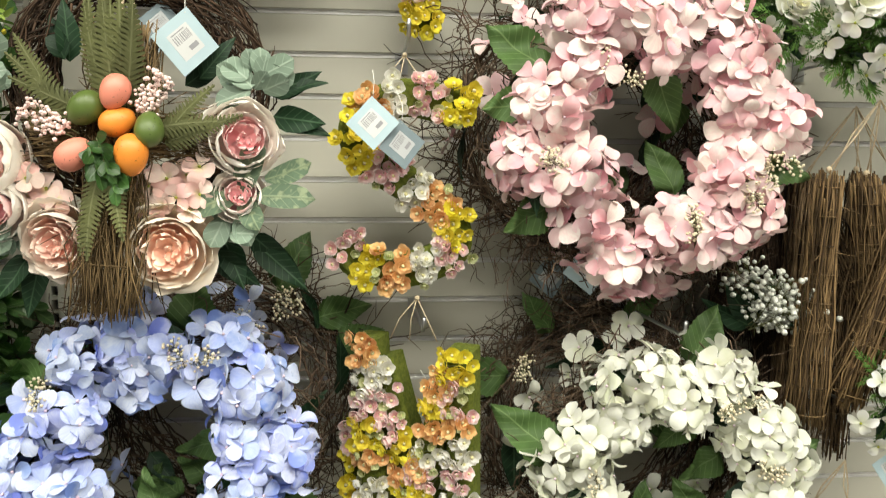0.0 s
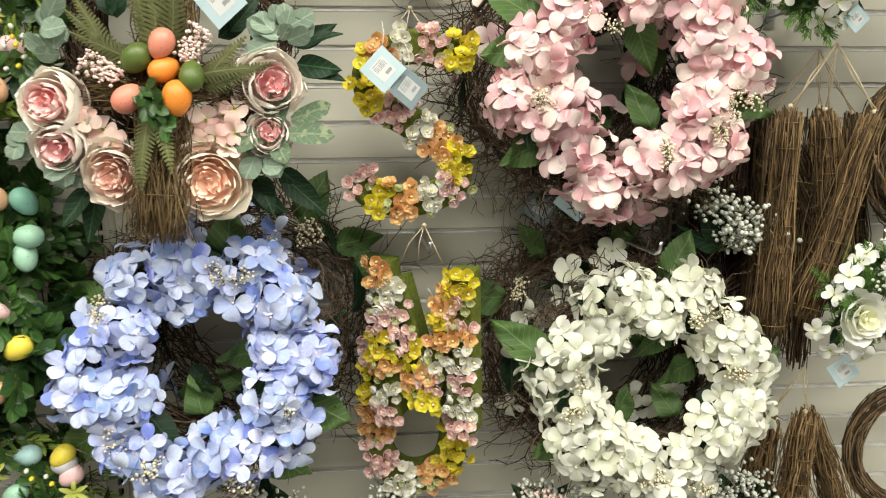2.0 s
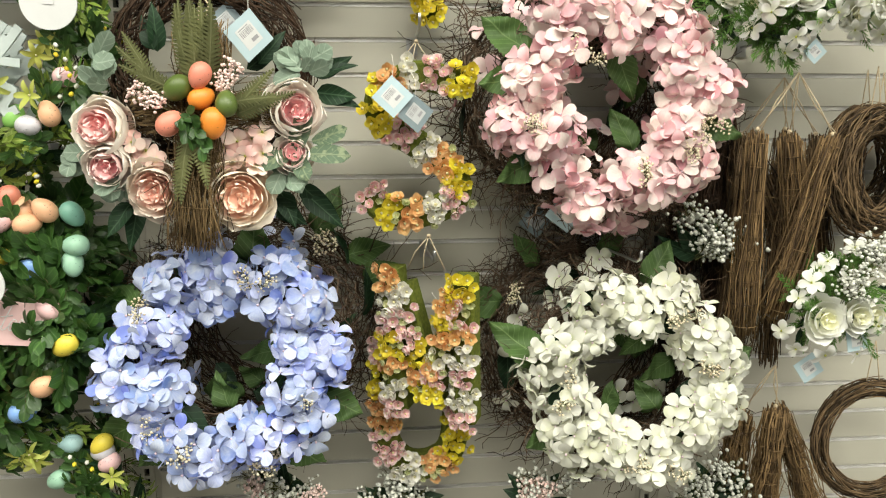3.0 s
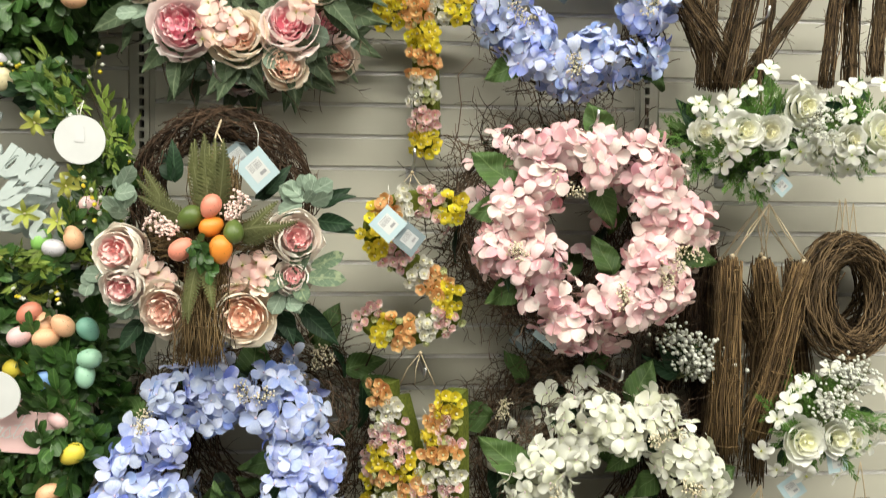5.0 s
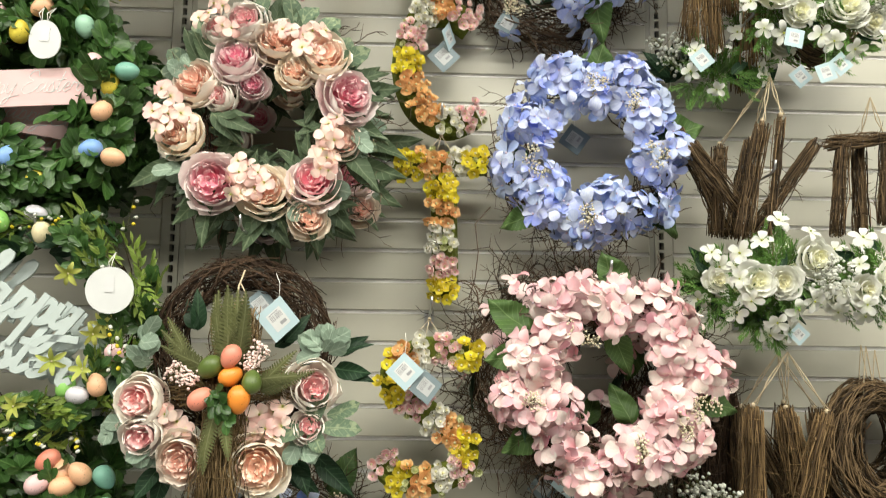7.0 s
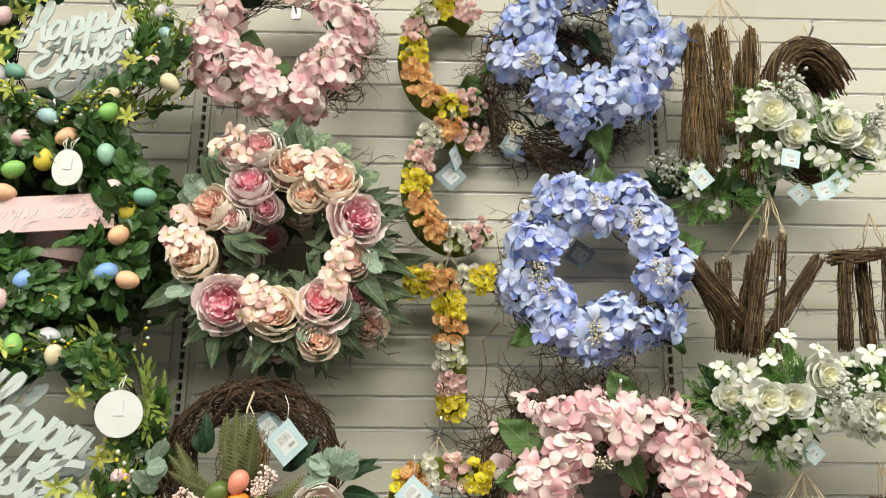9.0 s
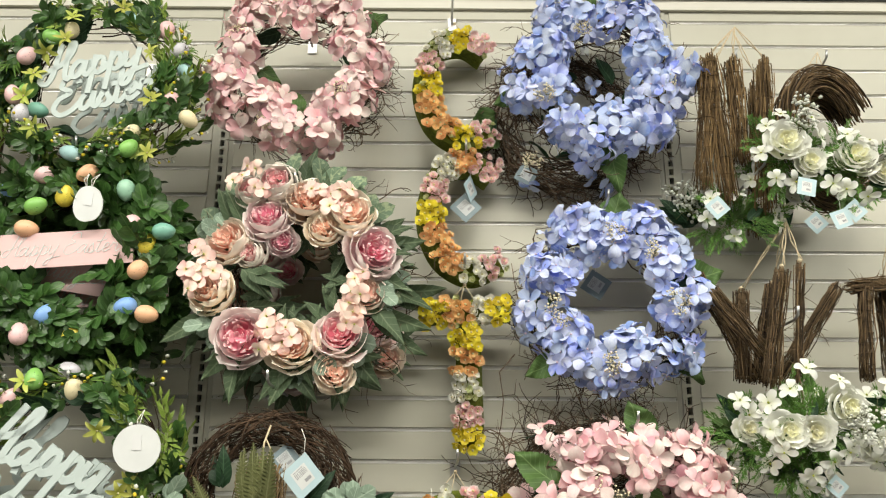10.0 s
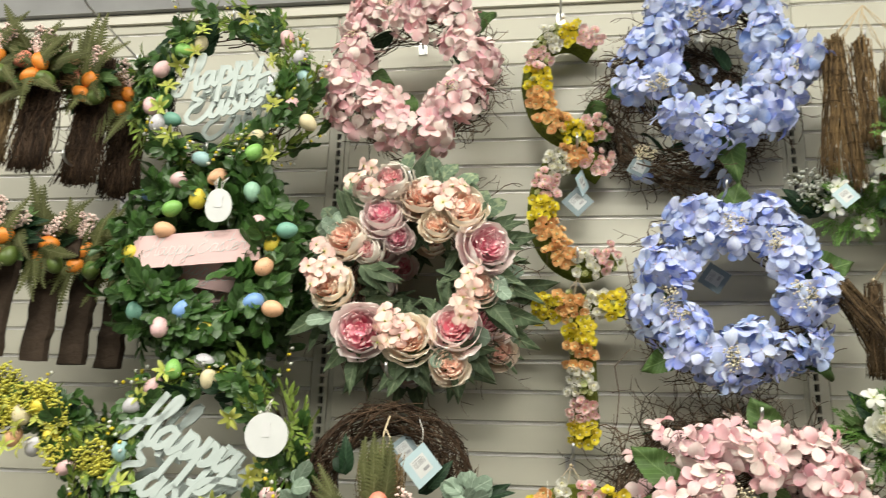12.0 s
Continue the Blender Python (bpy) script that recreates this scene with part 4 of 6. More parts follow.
GLYPHS["t"] = ([[(0.22, 0.92), (0.13, 0.36), (0.11, 0.06), (0.20, 0.0), (0.34, 0.14)], [(-0.04, 0.52), (0.14, 0.53), (0.38, 0.60)]], 0.31)
GLYPHS["e"] = ([[(0.04, 0.16), (0.22, 0.24), (0.26, 0.38), (0.15, 0.43), (0.05, 0.2), (0.14, 0.0), (0.36, 0.14)]], 0.33)
GLYPHS["r"] = ([[(0.02, 0.20), (0.10, 0.46), (0.14, 0.38), (0.30, 0.38), (0.28, 0.12), (0.36, 0.0), (0.48, 0.12)]], 0.40)
GLYPHS[" "] = ([], 0.30)


def script_word(word, size, mat, pen=0.135, depth=0.005, slant=0.22):
    """A word in joined handwriting, cut from a flat board, centred on its origin."""
    s = Soup()
    x = -sum(GLYPHS[ch][1] for ch in word) / 2
    lift = 0.0
    for ch in word:
        strokes, wide = GLYPHS[ch]
        for st in strokes:
            pts = smooth([((x + a + slant * b) * size, (b - 0.25) * size) for a, b in st], 0.05 * size)
            lift = (lift + 0.00031) % 0.0012
            me = sweep([q + Vector((0, 0, lift)) for q in pts], pen * size, depth, None, "stroke")
            k = len(s.v)
            s.v += [v.co.copy() for v in me.vertices]
            s.f += [tuple(k + i for i in f.vertices) for f in me.polygons]
            bpy.data.meshes.remove(me)
        x += wide
    s.i = [0] * len(s.f)
    return s.mesh("lettering", [mat], False)


def disc_mesh(rx, ry, mat, n=40):
    s = Soup()
    for z in (-0.0015, 0.0015):
        for k in range(n):
            s.v.append(Vector((rx * math.cos(TAU * k / n), ry * math.sin(TAU * k / n), z)))
    s.f = [tuple(reversed(range(n))), tuple(range(n, 2 * n))] + [(k, (k + 1) % n, n + (k + 1) % n, n + k) for k in range(n)]
    s.i = [0] * len(s.f)
    return s.mesh("disc", [mat], False)


DISC, OVAL = disc_mesh(0.047, 0.046, M_WHITE), disc_mesh(0.031, 0.040, M_WHITE)
CLEAR = plain("clear_sleeve", (0.70, 0.70, 0.70), (0.64, 0.64, 0.64), 20.0, 0.25, 0, 0.02)


def round_tag(me, x, y, z, spin=0, turn=0):
    t = thing("round_tag", face(x, y, z, -4, turn, spin), "white round card tag hanging on a loop of string", "tag", "round tags")
    part("card", me, t)
    s = Soup()
    s.box((-0.009, -0.004, 0.002), (0.009, 0.026, 0.0028))
    part("sleeve", s.mesh("sleeve", [CLEAR], False), t, None, "clear plastic sleeve")
    s = Soup()
    s.tube([(0, 0.036, 0), (0.004, 0.055, 0.002), (0.002, 0.075, -0.02)], 0.0009, 0.0009, 4)
    s.tube([(0, 0.036, 0), (-0.003, 0.055, 0.002), (0.002, 0.075, -0.02)], 0.0009, 0.0009, 4)
    part("string", s.mesh("string", [M_COTTON]), t)


def put_eggs(t, eggs, rng, depth, scale=1.0):
    for col, ex, ey, es in eggs:
        m = aim((ex, ey, depth + rng.uniform(-0.008, 0.012)), (rng.gauss(0, 0.2), rng.gauss(0, 0.2), 1), rng.uniform(0, TAU), scale * es)
        part("egg", EGGS[col], t, m, col + " painted egg")


def sprigs_round(t, kinds, n, major, minor, rng, size=(0.8, 1.2), sweep=0.9, phi=(-80, 100), arc=(0, TAU), out=0.5):
    for k in range(n):
        th, ph = rng.uniform(*arc), radians(rng.uniform(*phi))
        p, nr = torus_pos(th, ph, major, minor * rng.uniform(0.5, 1.0))
        tan = Vector((-math.sin(th), math.cos(th), 0)) * rng.choice((-1, 1, 1))
        d = tan * sweep + nr * out + Vector((rng.gauss(0, 0.35), rng.gauss(0, 0.35), rng.gauss(0, 0.25)))
        me = rng.choice(kinds)
        part(me.name.split(".")[0], me, t, along(p, d, nr + Vector((rng.gauss(0, 0.3), rng.gauss(0, 0.3), 0.3)), rng.uniform(*size)))


def easter_wreath(x, y, z, seed, eggs, lilies, word=True, major=0.18, tilt=2, wscale=1.0, wshift=(0, 0), wturn=15):
    t = thing("easter_wreath", face(x, y, z, tilt), "green leaf wreath with pastel eggs and a white script sign" if word else "green leaf wreath with pastel eggs and yellow blooms", "wreath", "easter wreaths")
    rng = random.Random(seed)
    tagged(part("vine_base", ring_twigs("vine_base", M_VINE, seed, major, 0.03, 60, stray=0.05, depth=-0.02), t), kind="stuff")
    sprigs_round(t, LIMES, 105, major, 0.05, rng, (0.6, 0.95), 1.5, (-35, 120), out=0.3)
    sprigs_round(t, GRASSS, 30, major, 0.045, rng, (0.4, 0.75), 1.6, (-25, 110), out=0.35)
    sprigs_round(t, BOXS, 80, major, 0.055, rng, (0.6, 0.95), 1.2, (-50, 120), out=0.25)
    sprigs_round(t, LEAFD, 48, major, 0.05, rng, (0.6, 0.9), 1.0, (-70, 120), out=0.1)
    sprigs_round(t, BUDS, 20, major, 0.05, rng, (0.7, 1.1), 1.0, (-20, 110), out=0.5)
    put_eggs(t, eggs, rng, 0.046, 0.92)
    for lx, ly in lilies:
        part("lily", rng.choice(LILY), t, aim((lx, ly, 0.066), (rng.gauss(0, 0.4), rng.gauss(0, 0.4), 1), rng.uniform(0, TAU), rng.uniform(0.7, 1.0)))
    if word:
        for behind in (0, 1):
            sg = part("script_sign", SIGN, t, Matrix.Translation((wshift[0] + 0.02 * behind, wshift[1] - 0.012 * behind, 0.062 - 0.06 * behind)) @ Matrix.Rotation(radians(wturn), 4, "Z") @ Matrix.Scale(wscale, 4), "white painted script sign reading Happy Easter")
            part("lower_word", SIGN2, sg, Matrix.Translation((0.012, -0.102, -0.0066)))
    return t


BUDS = []
for k in range(3):
    s = Soup()
    rg = random.Random(170 + k)
    s.tube([(0, 0, 0), (0.01, 0.05, 0.01), (0.004, 0.10, 0.012)], 0.0009, 0.0006, 3, 1)
    for j in range(5):
        q = 0.035 + 0.015 * j
        c = Vector((0.008 + rg.uniform(-0.014, 0.014), q, 0.012 + rg.uniform(-0.004, 0.008)))
        s.tube([(0.008, q - 0.01, 0.01), c], 0.0006, 0.0006, 3, 1)
        s.ball(c, 0.0042, 0 if j % 2 else 2, 6, 1.3)
    BUDS.append(s.mesh("bud_sprig", [M_YEL, M_FERN, M_BERRYW]))
SIGN = script_word("Happy", 0.115, M_SIGN)
SIGN2 = script_word("Easter", 0.115, M_SIGN)
THIN = script_word("Happy Easter", 0.048, M_WHITE, 0.035, 0.0006, 0.3)


def boxwood_wreath(x, y, z, seed, eggs, boards, major=0.165, tilt=2, deep=0.05):
    t = thing("boxwood_wreath", face(x, y, z, tilt), "dark green boxwood wreath with painted eggs and pink sign board", "wreath", "easter wreaths")
    rng = random.Random(seed)
    tagged(part("vine_base", ring_twigs("vine_base", M_VINE, seed, major, 0.03, 50, depth=-0.03), t), kind="stuff")
    sprigs_round(t, BOXS, 175, major, deep, rng, (0.8, 1.15), 1.0, (-60, 110), out=0.3)
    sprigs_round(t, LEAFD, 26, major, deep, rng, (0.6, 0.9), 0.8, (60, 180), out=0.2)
    put_eggs(t, eggs, rng, 0.052, 0.98)
    stacked = copy_thing(t, face(x + 0.01, y + 0.13, z - 0.012, tilt, 0, 70))
    for o in [c for c in stacked.children if c.name.startswith(('egg', 'sign'))]:
        for sub in o.children:
            bpy.data.objects.remove(sub)
        bpy.data.objects.remove(o)
    tagged(stacked, 'dark green boxwood wreath hung behind another on one hook')
    for bx, by, bz, rot in boards:
        s = Soup()
        s.box((-0.155, -0.040, -0.002), (0.155, 0.040, 0.002))
        bd = part("sign_board", s.mesh("sign_board", [M_PINKCARD], False), t, Matrix.Translation((bx, by, bz)) @ Matrix.Rotation(radians(rot), 4, "Z"), "pink board sign lettered Happy Easter in white")
        part("lettering", THIN, bd, Matrix.Translation((0, 0, 0.0026)), "thin white lettering")
    return t


easter_wreath(-0.877, -0.270, 2.484, 301, [("cream", -0.071, 0.129, 1.0), ("aqua", 0.069, 0.159, 1.0), ("pink", -0.157, 0.046, 1.0), ("pink", 0.160, 0.122, 1.0), ("silver", 0.197, 0.065, 1.0), ("pink", -0.171, -0.057, 1.0), ("silver", -0.146, -0.105, 1.0), ("teal", -0.116, -0.089, 1.0), ("pink", 0.192, -0.058, 1.0), ("cream", 0.107, -0.145, 1.0), ("lime", 0.113, -0.191, 1.0), ("aqua", -0.022, -0.200, 1.0), ("cream", 0.238, -0.114, 1.0), ("lime", -0.106, 0.099, 1.0), ("aqua", 0.214, 0.016, 1.0), ("cream", 0.126, 0.125, 1.0), ("lime", -0.148, -0.035, 1.0)], [(-0.067, 0.086), (-0.103, 0.050), (-0.126, -0.008), (-0.138, -0.066), (-0.103, -0.144), (0.124, 0.126), (0.138, 0.050), (0.151, -0.072), (0.160, -0.207), (-0.057, 0.143), (0.059, 0.170)], True, wscale=0.82, wshift=(0.005, 0.02))
boxwood_wreath(-0.884, -0.270, 2.055, 302, [("blue", -0.133, 0.139, 1.0), ("pink", -0.068, 0.176, 1.0), ("peach", 0.028, 0.183, 1.0), ("lime", -0.072, 0.102, 1.0), ("yellow", -0.016, 0.129, 1.0), ("mint", 0.119, 0.143, 1.0), ("pink", 0.140, 0.060, 1.0), ("teal", 0.218, 0.043, 1.0), ("yellow", 0.180, 0.017, 1.0), ("peach", 0.173, -0.043, 1.0), ("blue", 0.155, -0.127, 1.0), ("blue", -0.016, -0.143, 1.0), ("yellow", 0.045, -0.188, 1.0), ("pink", -0.060, -0.186, 1.0), ("teal", -0.133, -0.145, 1.0), ("yellow", -0.167, -0.009, 1.0), ("pink", -0.129, -0.081, 1.0), ("peach", -0.084, 0.048, 1.0), ("peach", 0.201, -0.142, 1.0)], [(0.0, 0.002, 0.056, 4), (0.04, -0.045, 0.0, -9), (0.05, -0.06, -0.04, 8)])
easter_wreath(-0.826, -0.280, 1.571, 303, [("cream", 0.005, 0.185, 1.0), ("silver", 0.107, -0.141, 1.0), ("pink", 0.174, -0.057, 1.0), ("lime", 0.079, -0.125, 1.0), ("peach", 0.145, -0.120, 1.0), ("silver", -0.013, 0.225, 1.0), ("lime", -0.075, 0.205, 1.0), ("pink", -0.120, 0.167, 1.0), ("silver", -0.159, 0.124, 1.0), ("aqua", -0.169, 0.023, 1.0), ("pink", -0.092, -0.117, 1.0)], [(0.075, 0.100), (0.150, 0.001), (0.133, -0.020), (0.120, -0.089), (0.058, -0.074), (-0.005, -0.162), (-0.090, 0.198), (-0.139, 0.144), (-0.156, -0.045)], True, wscale=0.98, wshift=(-0.028, 0.045), wturn=-17)
boxwood_wreath(-0.871, -0.280, 1.101, 304, [("peach", 0.166, 0.179, 1.0), ("peach", 0.125, 0.180, 1.0), ("peach", 0.135, 0.154, 1.0), ("teal", 0.209, 0.170, 1.0), ("mint", 0.212, 0.113, 1.0), ("mint", 0.203, 0.078, 1.0), ("blue", 0.125, 0.069, 1.0), ("pink", 0.156, -0.004, 1.0), ("yellow", 0.186, -0.071, 1.0), ("peach", 0.145, -0.146, 1.0), ("blue", 0.103, -0.194, 1.0), ("pink", 0.086, 0.159, 1.0), ("yellow", 0.072, 0.094, 1.0), ("coral", 0.099, 0.202, 1.0), ("lime", -0.019, 0.126, 1.0), ("yellow", -0.043, -0.023, 1.0), ("pink", -0.016, -0.151, 1.0), ("orange", 0.035, -0.191, 1.0)], [(0.0, -0.02, 0.056, -5), (0.0, 0.03, 0.0, 7)])
easter_wreath(-0.829, -0.250, 0.643, 305, [("mint", 0.093, 0.106, 1.0), ("pink", 0.190, 0.136, 1.0), ("aqua", 0.117, 0.175, 1.0), ("silver", 0.178, 0.157, 1.0), ("yellow", 0.178, 0.174, 1.0)], [(0.052, 0.165), (0.064, 0.155), (0.199, 0.113), (0.034, 0.161)], False)
round_tag(OVAL, -0.826, -0.360, 2.152, -8)
round_tag(DISC, -0.655, -0.375, 1.638, 0)
round_tag(OVAL, -0.824, -0.360, 2.153, 12)
round_tag(DISC, -0.811, -0.380, 1.157, 0)


# ---- letters of small blooms ----
def letter(ch, strokes, x, y, z, seed, order, tilt=4, turn=0, width=0.056, depth=0.055, spin=0, across=(-1, -0.35, 0.35, 1)):
    t = thing("flower_letter", face(x, y, z, tilt, turn, spin), "moss letter %s covered with small yellow, orange, pink and white blooms" % ch, "letter", "flower letters")
    rng = random.Random(seed)
    for k, st in enumerate(strokes):
        pts = smooth(st)
        part("moss_stroke", sweep(pts, width, depth, M_MOSS, "moss_stroke"), t, Matrix.Translation((0, 0, -0.0035 * k)))
        step = 0.0168 if len(across) > 2 else 0.0165
        blocks = order if isinstance(order, str) else order[k]
        total = (len(pts) - 1) * 0.0078
        rows = max(3, int(total / step))
        for r in range(rows + 1):
            u = r / rows * (len(pts) - 1)
            p = pts[int(u)]
            d = (pts[min(int(u) + 1, len(pts) - 1)] - pts[max(int(u) - 1, 0)]).normalized()
            side = Vector((-d.y, d.x, 0))
            for c in across:
                off = c * width * 0.42 + rng.uniform(-0.005, 0.005) + (0.004 if r % 2 else -0.004)
                q = p + side * off + d * rng.uniform(-0.006, 0.006) + Vector((0, 0, 0.012 + rng.uniform(-0.008, 0.008)))
                nrm = Vector((0, 0, 1)) + side * c * 0.6 + Vector((rng.gauss(0, 0.34), rng.gauss(0, 0.34) - 0.1, 0))
                block = blocks[min(len(blocks) - 1, max(0, int((r / (rows + 1) + rng.uniform(-0.012, 0.012)) * len(blocks))))]
                key = "g" if rng.random() < 0.10 else block
                part("bloom", rng.choice(TINY[key]), t, aim(q, nrm, rng.uniform(0, TAU), rng.uniform(0.85, 1.2) * (0.7 if key == "g" else 1.0)))
    s = Soup()
    top = max((Vector((*p, 0)) for st in strokes for p in st), key=lambda v: v.y)
    peak = Vector((0.0, top.y + 0.068, -0.025))
    for dx in (-0.045, -0.012, 0.035):
        s.tube([(dx, top.y, -0.02), (dx * 0.6, top.y + 0.035, -0.015), peak], 0.0011, 0.0011, 4)
    s.ball(peak, 0.005, 0, 6)
    part("hanging_string", s.mesh("hanging_string", [M_STRING]), t)
    return t


S_PATH = [(0.098, 0.118), (0.0, 0.138), (-0.072, 0.102), (-0.066, 0.045), (0.0, 0.002), (0.068, -0.05), (0.074, -0.108), (0.0, -0.138), (-0.072, -0.126), (-0.096, -0.092)]
C_PATH = [(0.082, 0.118), (0.02, 0.148), (-0.055, 0.115), (-0.085, 0.0), (-0.055, -0.105), (0.02, -0.148), (0.09, -0.118)]
letter("S", [S_PATH], -0.023, -0.235, 1.393, 401, "ypwoyypwoypwoyp")
letter("M", [[(-0.082, 0.155), (-0.072, -0.150)], [(0.075, 0.145), (0.075, -0.165)], [(-0.06, 0.12), (0.0, -0.11)], [(0.06, 0.11), (0.0, -0.11)]], -0.010, -0.260, 0.987, 402, ("owpyowp", "ypowpwp", "wppyoy", "oyowpy"), tilt=-3, width=0.044, turn=-24, across=(-1, 0, 1))
letter("U", [[(-0.075, 0.15), (-0.078, -0.06), (-0.04, -0.135), (0.03, -0.14), (0.075, -0.08), (0.08, 0.15)]], -0.018, -0.170, 0.829, 403, "pyopwoypwy", tilt=2)
letter("T", [[(-0.092, 0.0), (0.105, 0.0)], [(0.004, -0.03), (0.006, -0.315)]], -0.003, -0.140, 1.963, 404, ("yowy", "yowpy"), tilt=-7, turn=-12)
letter("C", [C_PATH], 0.000, -0.110, 2.215, 405, "powpyoowp", tilt=3, turn=14)
letter("C", [C_PATH], -0.015, -0.110, 2.569, 406, "pywpyooyp", tilt=3, turn=14)
for hx, hz, hl in ((-0.02, Z_G, 0.26), (0.005, Z_G - 6 * PITCH, 0.27), (0.0, Z_G + 6 * PITCH, 0.17), (0.005, Z_G + 10 * PITCH, 0.14), (-0.03, Z_G + 16 * PITCH, 0.14), (-0.02, Z_G - 10 * PITCH, 0.2),
                   (-0.41, Z_G + 2 * PITCH, 0.36), (-0.40, Z_G - 5 * PITCH, 0.33), (0.35, Z_G + 1 * PITCH, 0.33), (0.41, Z_G - 6 * PITCH, 0.32), (0.345, Z_G + 8 * PITCH, 0.2), (0.345, Z_G + 15 * PITCH, 0.2), (-0.39, Z_G + 8 * PITCH, 0.3), (-0.424, Z_G + 15 * PITCH, 0.26), (-0.87, Z_G + 14 * PITCH, 0.3), (-0.89, Z_G + 9 * PITCH, 0.32), (-0.83, Z_G + 2 * PITCH, 0.33), (-0.80, Z_G - 3 * PITCH, 0.33), (-0.78, Z_G - 9 * PITCH, 0.3),
                   (0.69, Z_G + 13 * PITCH, 0.20), (0.92, Z_G + 13 * PITCH, 0.20), (0.71, Z_G + 9 * PITCH, 0.26), (0.95, Z_G + 9 * PITCH, 0.26), (0.75, Z_G, 0.26), (0.95, Z_G + 1 * PITCH, 0.22), (0.77, Z_G - 8 * PITCH, 0.24), (0.95, Z_G - 8 * PITCH, 0.22), (-1.30, Z_G + 15 * PITCH, 0.3), (-1.28, Z_G + 9 * PITCH, 0.3), (0.72, Z_G + 4 * PITCH, 0.3), (0.42, Z_G - 12 * PITCH, 0.2), (-0.40, Z_G - 12 * PITCH, 0.2)):
    hook(hx, hz, hl)


# ---- rose wreath ----
def greens_at(t, kinds, x, y, z, n, rng, d0, spread=0.9, size=(0.8, 1.15), out=0.3):
    """A tuft of leaves that fans out from one point along the direction d0 (degrees)."""
    for k in range(n):
        a = radians(d0) + rng.uniform(-spread, spread)
        me = rng.choice(kinds)
        part(me.name.split(".")[0], me, t, along((x + rng.gauss(0, 0.008), y + rng.gauss(0, 0.008), z + rng.uniform(-0.012, 0.012)), (math.cos(a), math.sin(a), rng.uniform(-0.1, 1.4) * out), (rng.gauss(0, 0.4), rng.gauss(0, 0.4), 1), rng.uniform(*size)))


def roses_at(t, roses, rng, z=0.055):
    for col, rx, ry, rs in roses:
        part("rose", rng.choice(ROSES[col]), t, aim((rx, ry, z + rng.uniform(-0.01, 0.015)), (rx * 1.3 + rng.gauss(0, 0.12), ry * 0.7 + rng.gauss(0, 0.12) + 0.08, 1), rng.uniform(0, TAU), rs * 1.12), {"pink": "deep pink peony with pale rim", "apricot": "apricot peony", "blush": "cream rose with pink heart", "white": "white rose"}[col])


t = thing("rose_wreath", face(-0.384, -0.250, 2.015, 3), "peony and rose wreath with eucalyptus leaves in pink and apricot", "wreath")
rng = random.Random(501)
tagged(part("vine_base", ring_twigs("vine_base", M_TWIG, 501, 0.165, 0.045, 120, stray=0.05, depth=-0.02), t), kind="stuff")
tagged(part("twig_tangle", wild_twigs("twig_tangle", M_TWIG, 502, 0.20, 50, 0.14, depth=-0.03), t), kind="stuff")
roses_at(t, [("pink", -0.062, 0.12, 0.95), ("apricot", -0.147, 0.07, 1.0), ("apricot", 0.02, 0.165, 1.0), ("apricot", 0.122, 0.133, 1.0), ("blush", -0.045, 0.205, 0.9), ("blush", -0.105, 0.19, 0.7), ("pink", 0.173, 0.045, 1.08), ("apricot", -0.17, -0.045, 0.95), ("pink", -0.096, -0.15, 1.08), ("apricot", 0.010, -0.165, 1.0), ("pink", 0.109, -0.145, 1.0), ("apricot", 0.16, -0.05, 0.8), ("pink", -0.026, 0.07, 0.6), ("apricot", 0.065, 0.095, 0.7), ("apricot", 0.10, -0.22, 0.75), ("blush", -0.09, 0.04, 0.6)], rng, 0.045)
for fx, fy in ((-0.2, 0.0), (-0.19, 0.03), (-0.165, -0.01), (-0.19, -0.035), (-0.21, -0.02), (-0.04, -0.11), (-0.02, -0.14), (-0.055, -0.14), (-0.005, -0.165), (-0.03, -0.175), (0.135, -0.055), (0.12, -0.09), (0.14, -0.025), (0.15, -0.095), (0.125, -0.12), (0.08, 0.175), (0.1, 0.155), (0.055, 0.185), (0.105, 0.19), (0.085, 0.145), (-0.12, 0.215), (-0.09, 0.23), (-0.07, 0.18)):
    for dx, dy in ((0, 0), (rng.choice((-0.02, 0.02)), rng.uniform(-0.02, 0.02))):
        part("floret", rng.choice(PEACH), t, aim((fx + dx, fy + dy, 0.084 + rng.uniform(-0.012, 0.008)), (fx + rng.gauss(0, 0.35), fy + rng.gauss(0, 0.35), 1), rng.uniform(0, TAU), rng.uniform(0.75, 1.0)), "peach hydrangea floret")
for k in range(44):
    a = 360 * k / 44 + rng.uniform(-5, 5)
    rr = 0.17 + rng.uniform(-0.02, 0.035)
    kind = rng.choice((SAGE, EUCL, EUCVL, SAGE))
    greens_at(t, kind, rr * math.cos(radians(a)), rr * math.sin(radians(a)), 0.022, 4 if kind is EUCL else 3, rng, a, 0.8, (0.9, 1.25))
for k in range(20):
    a = 18 * k + rng.uniform(-9, 9)
    greens_at(t, SAGE, 0.125 * math.cos(radians(a)), 0.125 * math.sin(radians(a)), 0.0, 2, rng, a + 180, 0.8, (0.6, 0.85))
greens_at(t, SAGE, -0.10, 0.0, 0.05, 5, rng, -30, 0.7, (0.8, 1.0))
for a in (100, 75, 60, 130):
    greens_at(t, EUCVL, 0.19 * math.cos(radians(a)), 0.21 * math.sin(radians(a)), 0.03, 3, rng, a, 0.6, (0.9, 1.2))
for a in (150, 215, 345, 290):
    greens_at(t, EUCL, 0.205 * math.cos(radians(a)), 0.205 * math.sin(radians(a)), 0.04, 6, rng, a, 1.2, (0.7, 1.0))

copy_thing(t, face(-0.372, -0.10, 2.005, 2, 0, 25))


